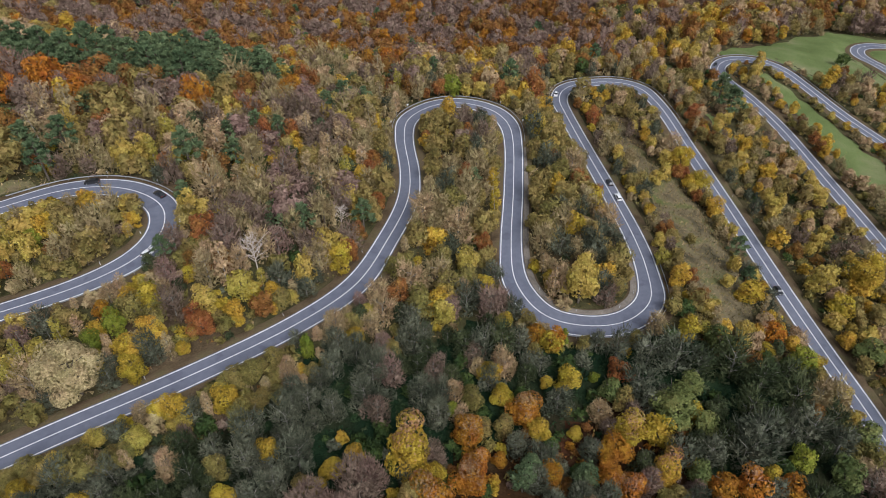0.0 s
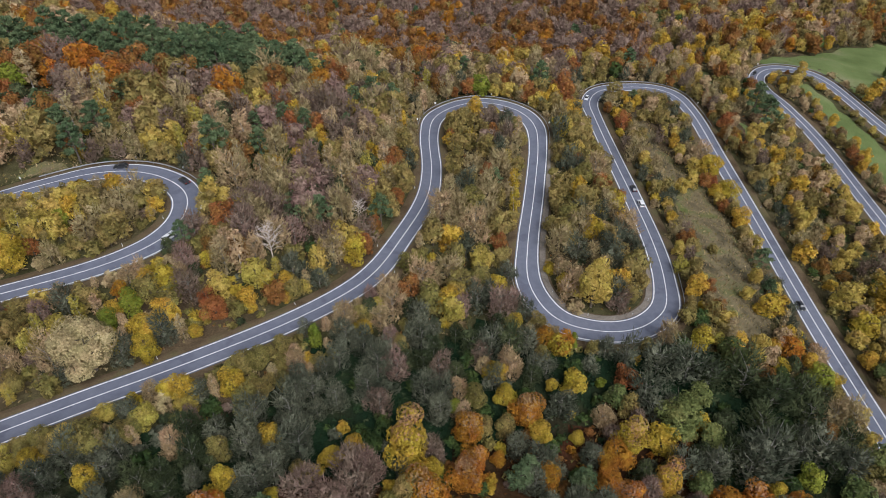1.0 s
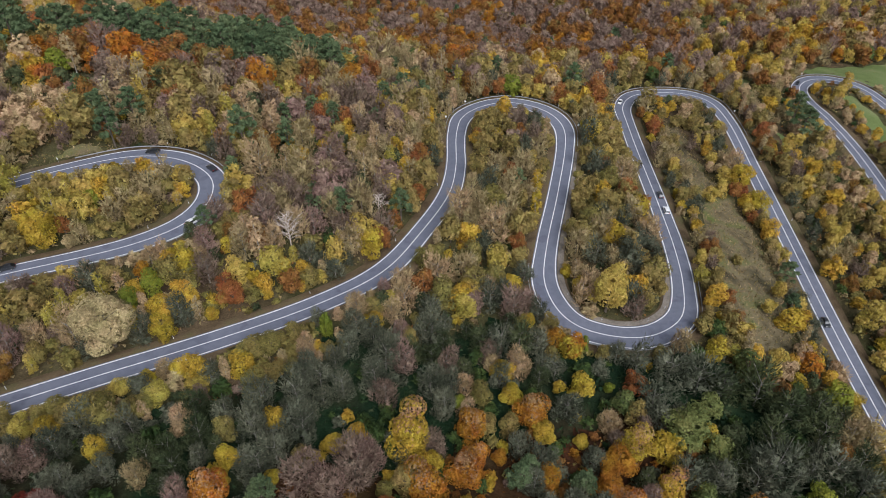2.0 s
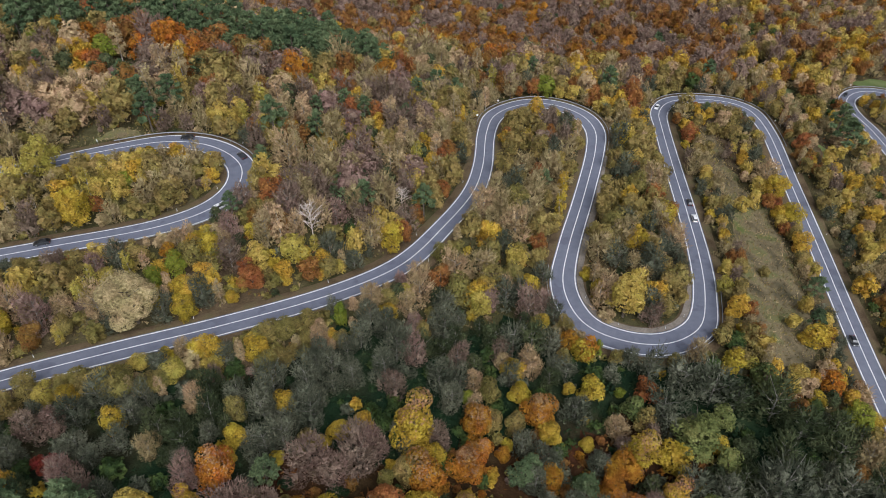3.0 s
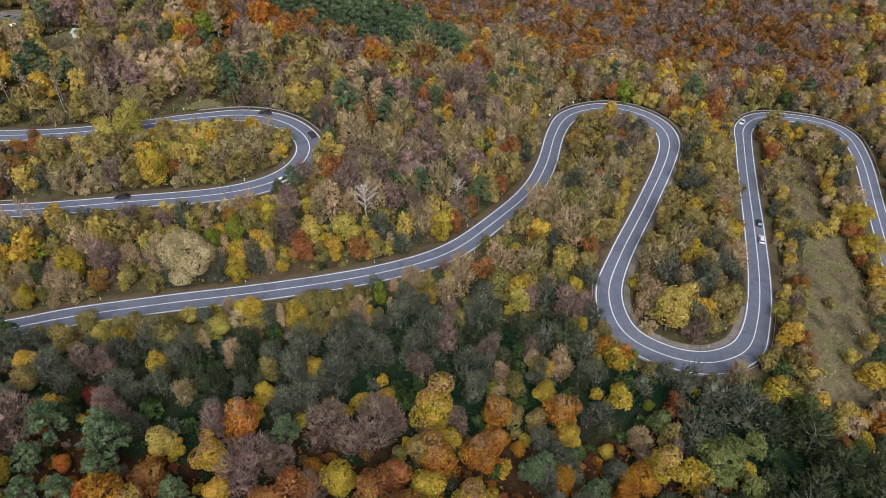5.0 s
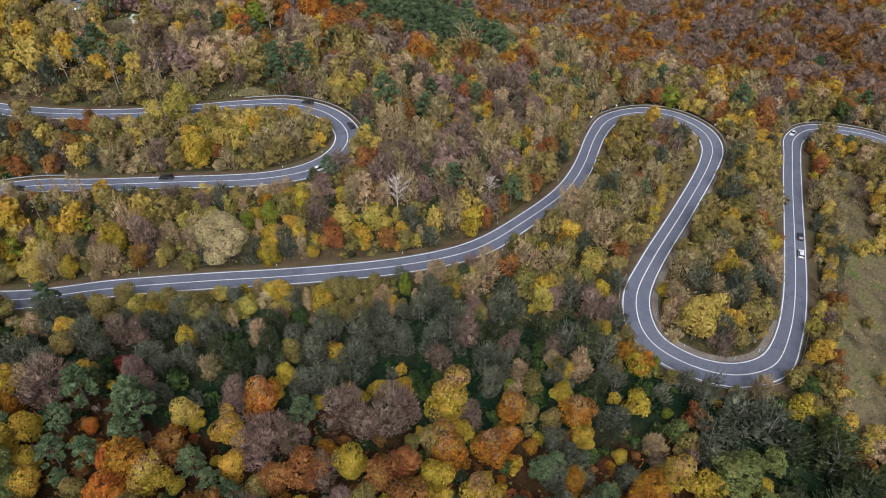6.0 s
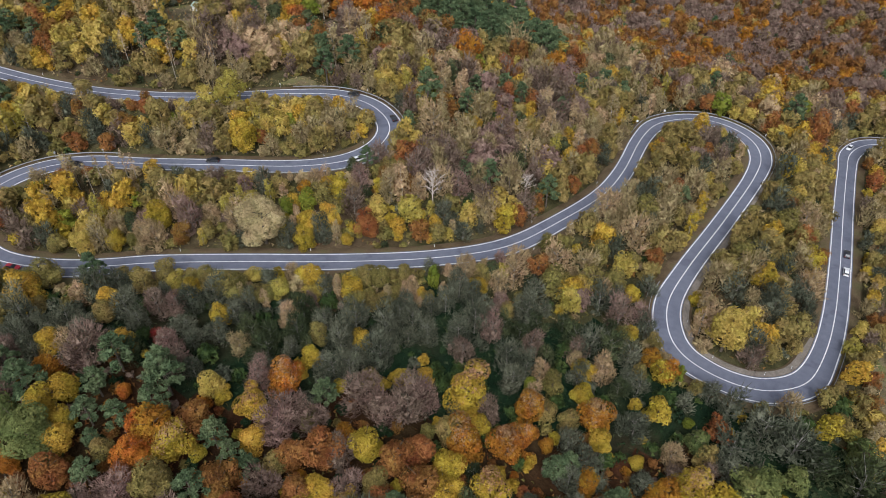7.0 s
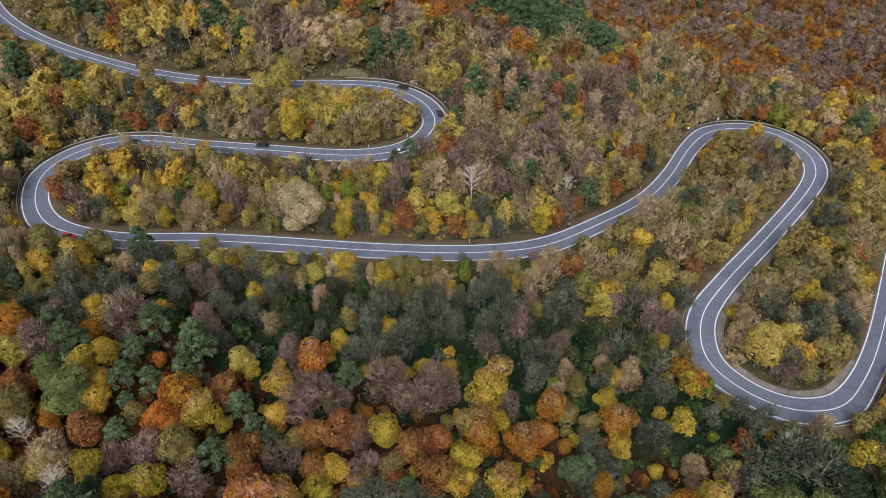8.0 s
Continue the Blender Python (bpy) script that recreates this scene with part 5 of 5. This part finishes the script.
# low growth that fills the gaps between the trees
nb = 52000
bx, by = rng.uniform(-330, 380, nb * 3), rng.uniform(0, 560, nb * 3)
ok = (by > -0.46 * bx - 48) & (bx < 75 + 0.57 * by) & ((bx < -63) | (by > np.where(bx < 5, 0.98 * (bx + 63) - 12, 55)))
for poly in (FAR_MEADOW, STRIP_MEADOW, CLEARING, GREEN_GAP, LEDGE, YARD):
    ok &= ~inside_all(poly, bx, by)
ok &= rng.random(nb * 3) < np.clip((240 / np.hypot(bx, by)) ** 2, 0, 1)
bx, by = bx[ok], by[ok]
bd, _ = road_near(bx, by)
ok = bd > 7.0
bx, by = bx[ok][:nb], by[ok][:nb]
bz = land(bx, by)
up = unit(rng.normal(size=(len(bx), 3)) * 0.6 + (0, 0, 0.8))
low = leaf_quads(np.stack([bx, by, bz + 0.15 + 0.75 * rng.random(len(bx))], 1), up, 0.45 + 0.4 * rng.random(len(bx)), 0.35, rng)
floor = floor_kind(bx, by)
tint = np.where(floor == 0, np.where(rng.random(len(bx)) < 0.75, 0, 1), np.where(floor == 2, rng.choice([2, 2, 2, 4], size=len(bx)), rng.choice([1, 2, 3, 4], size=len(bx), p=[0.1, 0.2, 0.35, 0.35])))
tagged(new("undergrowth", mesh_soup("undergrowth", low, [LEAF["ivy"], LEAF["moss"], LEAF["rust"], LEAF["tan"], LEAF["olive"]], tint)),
       "low dark green and brown undergrowth between the trees", "undergrowth", kind="stuff")

# ---------------------------------------------------------------- things along the road
def box(a, b, bevel=0.0):
    """Vertices and faces of a box, its upper and lower edges drawn in where bevel is given."""
    (x0, y0, z0), (x1, y1, z1) = a, b
    v = [(x0, y0, z0), (x1, y0, z0), (x1, y1, z0), (x0, y1, z0), (x0 + bevel, y0 + bevel, z1), (x1 - bevel, y0 + bevel, z1), (x1 - bevel, y1 - bevel, z1), (x0 + bevel, y1 - bevel, z1)]
    return v, [(3, 2, 1, 0), (4, 5, 6, 7), (0, 1, 5, 4), (1, 2, 6, 5), (2, 3, 7, 6), (3, 0, 4, 7)]


def at_road(station, off):
    """Place and heading at a distance along the road, off metres to its left."""
    k = int(round(station / 1.5))
    p = ROAD[k, :2] + LEFT[k] * off
    return p[0], p[1], ROAD[k, 2], math.degrees(math.atan2(tan_[k, 1], tan_[k, 0]))


def rounded(profile, half, mat, name, inset=0.12):
    """A body from a side profile (x, z), its flanks drawn in towards the top by inset."""
    zs = [z for _, z in profile]
    z0, z1 = min(zs), max(zs)
    n = len(profile)
    v = []
    for side in (-1, 1):
        for x, z in profile:
            v.append((x, side * (half - inset * ((z - z0) / (z1 - z0)) ** 2), z))
    f = [tuple(range(n)), tuple(range(2 * n - 1, n - 1, -1))] + [(i, i + n, (i + 1) % n + n, (i + 1) % n) for i in range(n)]
    me = mesh_of(name, v, f, [mat])
    bm = bmesh.new()
    bm.from_mesh(me)
    bmesh.ops.recalc_face_normals(bm, faces=bm.faces)
    bmesh.ops.bevel(bm, geom=bm.edges[:], offset=0.05, segments=1, affect="EDGES")
    bm.to_mesh(me)
    bm.free()
    return me


def wheel_mesh():
    bm = bmesh.new()
    bmesh.ops.create_cone(bm, cap_ends=True, segments=16, radius1=0.33, radius2=0.33, depth=0.22, matrix=Matrix.Rotation(radians(90), 4, "X"))
    me = bpy.data.meshes.new("tyre")
    bm.to_mesh(me)
    bm.free()
    me.materials.append(BLACK)
    return me


def rim_mesh():
    bm = bmesh.new()
    bmesh.ops.create_cone(bm, cap_ends=True, segments=12, radius1=0.2, radius2=0.2, depth=0.24, matrix=Matrix.Rotation(radians(90), 4, "X"))
    me = bpy.data.meshes.new("rim")
    bm.to_mesh(me)
    bm.free()
    me.materials.append(STEEL)
    return me


TYRE, RIM = wheel_mesh(), rim_mesh()


def make_car(colour, estate=False):
    """A passenger car, nose along +x."""
    car = new("car", None)
    body = [(-2.1, 0.35), (2.05, 0.3), (2.15, 0.55), (2.05, 0.74), (1.0, 0.92), (-1.95, 0.95), (-2.15, 0.8)]
    cabin = [(1.0, 0.9), (0.35, 1.36), (-0.2, 1.46), (-1.35 if not estate else -1.8, 1.42), (-1.9 if not estate else -2.05, 0.93)]
    part("body", rounded(body, 0.9, CAR_PAINT[colour], "body", 0.1), car)
    glass = part("windows", rounded(cabin, 0.80, GLASS, "windows", 0.2), car, "dark tinted windows")
    roof = [(0.25, 1.40), (-0.2, 1.485), (-1.3 if not estate else -1.75, 1.45), (-1.35 if not estate else -1.8, 1.39)]
    part("roof", rounded(roof, 0.62, CAR_PAINT[colour], "roof", 0.05), car)
    for sx, sy in itertools.product((1.3, -1.3), (0.8, -0.8)):
        w = part("wheel", TYRE, car, "black rubber tyre")
        w.location = (sx, sy, 0.33)
        part("rim", RIM, w, "grey metal rim")
    for sy in (0.62, -0.62):
        part("headlight", mesh_of("headlight", *box((2.03, sy - 0.2, 0.6), (2.13, sy + 0.2, 0.74), 0.02), [LAMP_CLEAR]), car, "clear headlight")
        part("tail_light", mesh_of("tail_light", *box((-2.16, sy - 0.18, 0.7), (-2.06, sy + 0.18, 0.88), 0.02), [LAMP_RED]), car, "red tail light")
        part("mirror", mesh_of("mirror", *box((0.62, sy * 1.5 - 0.08, 0.92), (0.76, sy * 1.5 + 0.08, 1.06), 0.02), [CAR_PAINT[colour]]), car)
    return car


SOURCE = {}
CARS = [  # station, offset, colour, reversed, estate
    (216, 2.0, "black", True, False), (237, 2.2, "black", True, False), (262, 1.9, "white", True, True), (309, -1.9, "black", False, False),
    (936, -1.7, "black", False, False), (925, -1.7, "white", False, True), (1212, -1.6, "black", False, False), (426, -1.9, "red", False, False),
    (354, 1.8, "black", True, False), (1608, 1.8, "black", True, False), (1018, 1.8, "white", True, False)]


def set_car(colour, estate, m, label):
    key = (colour, estate)
    if key not in SOURCE:
        SOURCE[key] = ob = make_car(colour, estate)
        ob.matrix_basis = m
    else:
        ob = copy_thing(SOURCE[key], m)
    return tagged(ob, label, "car", group="cars on the road")


for station, off, colour, back, estate in CARS:
    x, y, z, a = at_road(station, off)
    set_car(colour, estate, pose(x, y, z + 0.04, 0, 0, a + (180 if back else 0)), f"{colour} {'estate car' if estate else 'saloon car'} driving on the grey asphalt road")
for x, y, a, colour in ((-222, 168, 20, "black"), (-226, 176, 70, "grey")):
    set_car(colour, False, pose(x, y, land([x], [y])[0] + 0.13, 0, 0, a), f"{colour} saloon car parked on the gravel yard")


# ---------------------------------------------------------------- guard rails on the outside of the bends
def guard_rail(s0, s1, side):
    rows = np.arange(int(s0 / 1.5), int(s1 / 1.5) + 1)
    off = side * (HALF + 1.15)
    k = side * 0.05
    offs = [(off + 0.0, 0.46), (off - k, 0.54), (off + 0.0, 0.61), (off - k, 0.68), (off + 0.0, 0.77), (off + 2 * k, 0.77), (off + 2 * k, 0.46)]
    rail_thing = new("guard_rail", None)
    part("rail", ribbon("rail", offs if side > 0 else offs[::-1], [STEEL], rows), rail_thing, "galvanised steel rail")
    post = mesh_of("post", *box((-0.05, -0.07, -0.6), (0.05, 0.07, 0.74)), [STEEL])
    for r_ in rows[1::3]:
        q = ROAD[r_, :2] + LEFT[r_] * (off[r_] + 3 * k)
        ob = part("post", post, rail_thing)
        ob.matrix_basis = pose(q[0], q[1], ROAD[r_, 2], 0, 0, math.degrees(math.atan2(tan_[r_, 1], tan_[r_, 0])))
    return tagged(rail_thing, "grey galvanised guard rail along the outer edge of the bend", "guard rail", group="guard rails on the bends")


for s0, s1, side in ((196, 288, 1), (342, 440, -1), (654, 738, 1), (808, 892, -1), (1004, 1102, 1), (1592, 1704, 1)):
    guard_rail(s0, s1, side)

# concrete drain and gravel band on the inside of the fourth bend
rows = np.arange(int(742 / 1.5), int(890 / 1.5))
fade = np.clip((STATION - 742) / 30, 0, 1) * np.clip((890 - STATION) / 12, 0, 1)
drain = new("drain_channel", ribbon("drain_channel", [(HALF + 0.6, -0.03), (HALF + 0.65, 0.0), (HALF + 1.0 + 0.6 * fade, -0.05), (HALF + 1.4 + 1.0 * fade, 0.0), (HALF + 1.5 + 1.0 * fade, -0.4)], [CONCRETE], rows))
tagged(drain, "pale concrete drainage channel along the inside of the bend", "drain", kind="structure")


# ---------------------------------------------------------------- posts and markers
def delineator():
    ob = new("delineator_post", None)
    part("shaft", mesh_of("shaft", *box((-0.07, -0.06, -0.4), (0.07, 0.06, 1.0), 0.02), [WHITE]), ob)
    part("band", mesh_of("band", *box((-0.074, -0.064, 0.68), (0.074, 0.064, 0.86), 0.0), [BLACK]), ob, "black band")
    return ob


def marker():
    """A round white marker disc on a pole."""
    ob = new("road_marker", None)
    bm = bmesh.new()
    bmesh.ops.create_cone(bm, cap_ends=True, segments=20, radius1=0.42, radius2=0.42, depth=0.04, matrix=Matrix.Rotation(radians(90), 4, "Y") @ Matrix.Identity(4))
    bm.transform(Matrix.Translation((0, 0, 1.5)))
    me = bpy.data.meshes.new("disc")
    bm.to_mesh(me)
    bm.free()
    me.materials.append(WHITE)
    part("disc", me, ob, "white round disc")
    part("pole", mesh_of("pole", *box((0.025, -0.03, -0.5), (0.085, 0.03, 1.75)), [STEEL]), ob, "grey steel pole")
    return ob


POSTS = [(237, -5.4), (255, -5.2), (273, -5.0), (504, 5.0), (468, 5.0), (540, 5.0), (576, 5.0), (441, 5.0), (870, 5.2), (858, 5.3), (840, 5.5), (820, 5.5), (612, 4.9), (318, 4.9),
         (345, 4.9), (180, 4.9), (150, 4.9), (120, 4.9), (100, 4.9), (40, 4.9), (20, 4.9), (960, 4.8), (930, 4.8), (1120, 4.8), (1160, 4.8), (1640, 5.0), (1680, 5.0), (642, 4.8), (600, -4.9), (567, -4.9)]
first = None
for station, off in POSTS:
    x, y, z, a = at_road(station, off)
    m = pose(x, y, z - 0.12, 0, 0, a)
    first = copy_thing(first, m) if first else delineator()
    first.matrix_basis = m
    tagged(first, "slim white delineator post with a black band at the roadside", "post", group="delineator posts")
MARKERS = [(219, 1), (233, 1), (250, 1), (348, -1), (362, -1), (379, -1), (398, -1), (414, -1), (663, 1), (676, 1), (697, 1), (711, 1), (724, 1), (870, -1), (1023, 1), (1064, 1), (1082, 1), (190, 1), (1618, 1), (1640, 1)]
first = None
for station, side in MARKERS:
    k = int(station / 1.5)
    x, y, z, a = at_road(station, side * (HALF[k] + 2.0))
    m = pose(x, y, z - 0.15, 0, 0, a + 25 * side)
    first = copy_thing(first, m) if first else marker()
    first.matrix_basis = m
    tagged(first, "round white marker disc on a short steel pole behind the rail", "road marker", group="markers on the bends")


# ---------------------------------------------------------------- huts at the edge of the woods
def hut(x, y, a, lx, ly, h, roof_mat, label):
    ob = new("hut", None)
    ob.matrix_basis = pose(x, y, land([x], [y])[0] - 0.1, 0, 0, a)
    part("wall", mesh_of("wall", *box((-lx, -ly, -0.5), (lx, ly, h)), [PLASTER]), ob, "pale plastered wall")
    v = [(-lx - 0.4, -ly - 0.4, h + 0.02), (lx + 0.4, -ly - 0.4, h + 0.02), (lx + 0.4, ly + 0.4, h + 0.02), (-lx - 0.4, ly + 0.4, h + 0.02), (-lx - 0.4, 0, h + 1.1), (lx + 0.4, 0, h + 1.1)]
    part("roof", mesh_of("roof", v, [(0, 1, 5, 4), (2, 3, 4, 5), (0, 4, 3), (1, 2, 5), (3, 2, 1, 0)], [roof_mat]), ob)
    part("door", mesh_of("door", *box((-0.45, -ly - 0.05, 0.1), (0.45, -ly + 0.02, 2.0)), [BARK]), ob, "dark wooden door")
    part("window", mesh_of("window", *box((lx * 0.45, -ly - 0.04, 0.9), (lx * 0.45 + 0.8, -ly + 0.02, 1.7)), [GLASS]), ob, "dark window pane")
    return tagged(ob, label, "hut")


hut(-186, 174, 15, 3.2, 2.2, 2.2, ROOF_GREEN, "small hut with a weathered green roof among shrubs")
hut(-213, 166, 40, 1.8, 1.5, 2.0, WHITE, "small white-roofed hut beside the gravel yard")
hut(104, 393, 20, 2.6, 2.0, 2.2, PLASTER, "small pale hut at the edge of the woods")


# ---------------------------------------------------------------- tufts of grass on the open ground
def tufts(name, polys, n, mats, label, tall=0.5):
    xs = [p[0] for q in polys for p in q]
    ys = [p[1] for q in polys for p in q]
    px, py = rng.uniform(min(xs), max(xs), n * 8), rng.uniform(min(ys), max(ys), n * 8)
    ok_ = np.any([inside_all(q, px, py) for q in polys], axis=0)
    px, py = px[ok_][:n], py[ok_][:n]
    pz = land(px, py)
    d = unit(rng.normal(size=(len(px), 3)) * 0.5 + (0, 0, 0.55))
    q = twig_quads(np.stack([px, py, pz], 1), d, tall * (0.6 + 0.8 * rng.random(len(px))), 0.22, rng)
    me = mesh_soup(name, q, mats, rng.integers(0, len(mats), len(q)))
    tagged(new(name, me), label, "grass", kind="stuff")


tufts("dry_grass", [CLEARING, LEDGE], 9000, [DRY, LEAF["tan"], LEAF["olive"]], "tussocks of dry brown grass on the clearing", 0.9)
tufts("meadow_grass", [FAR_MEADOW, STRIP_MEADOW, GREEN_GAP], 9000, [MEADOW, MEADOW, LEAF["olive"]], "short green grass of the meadows", 0.4)
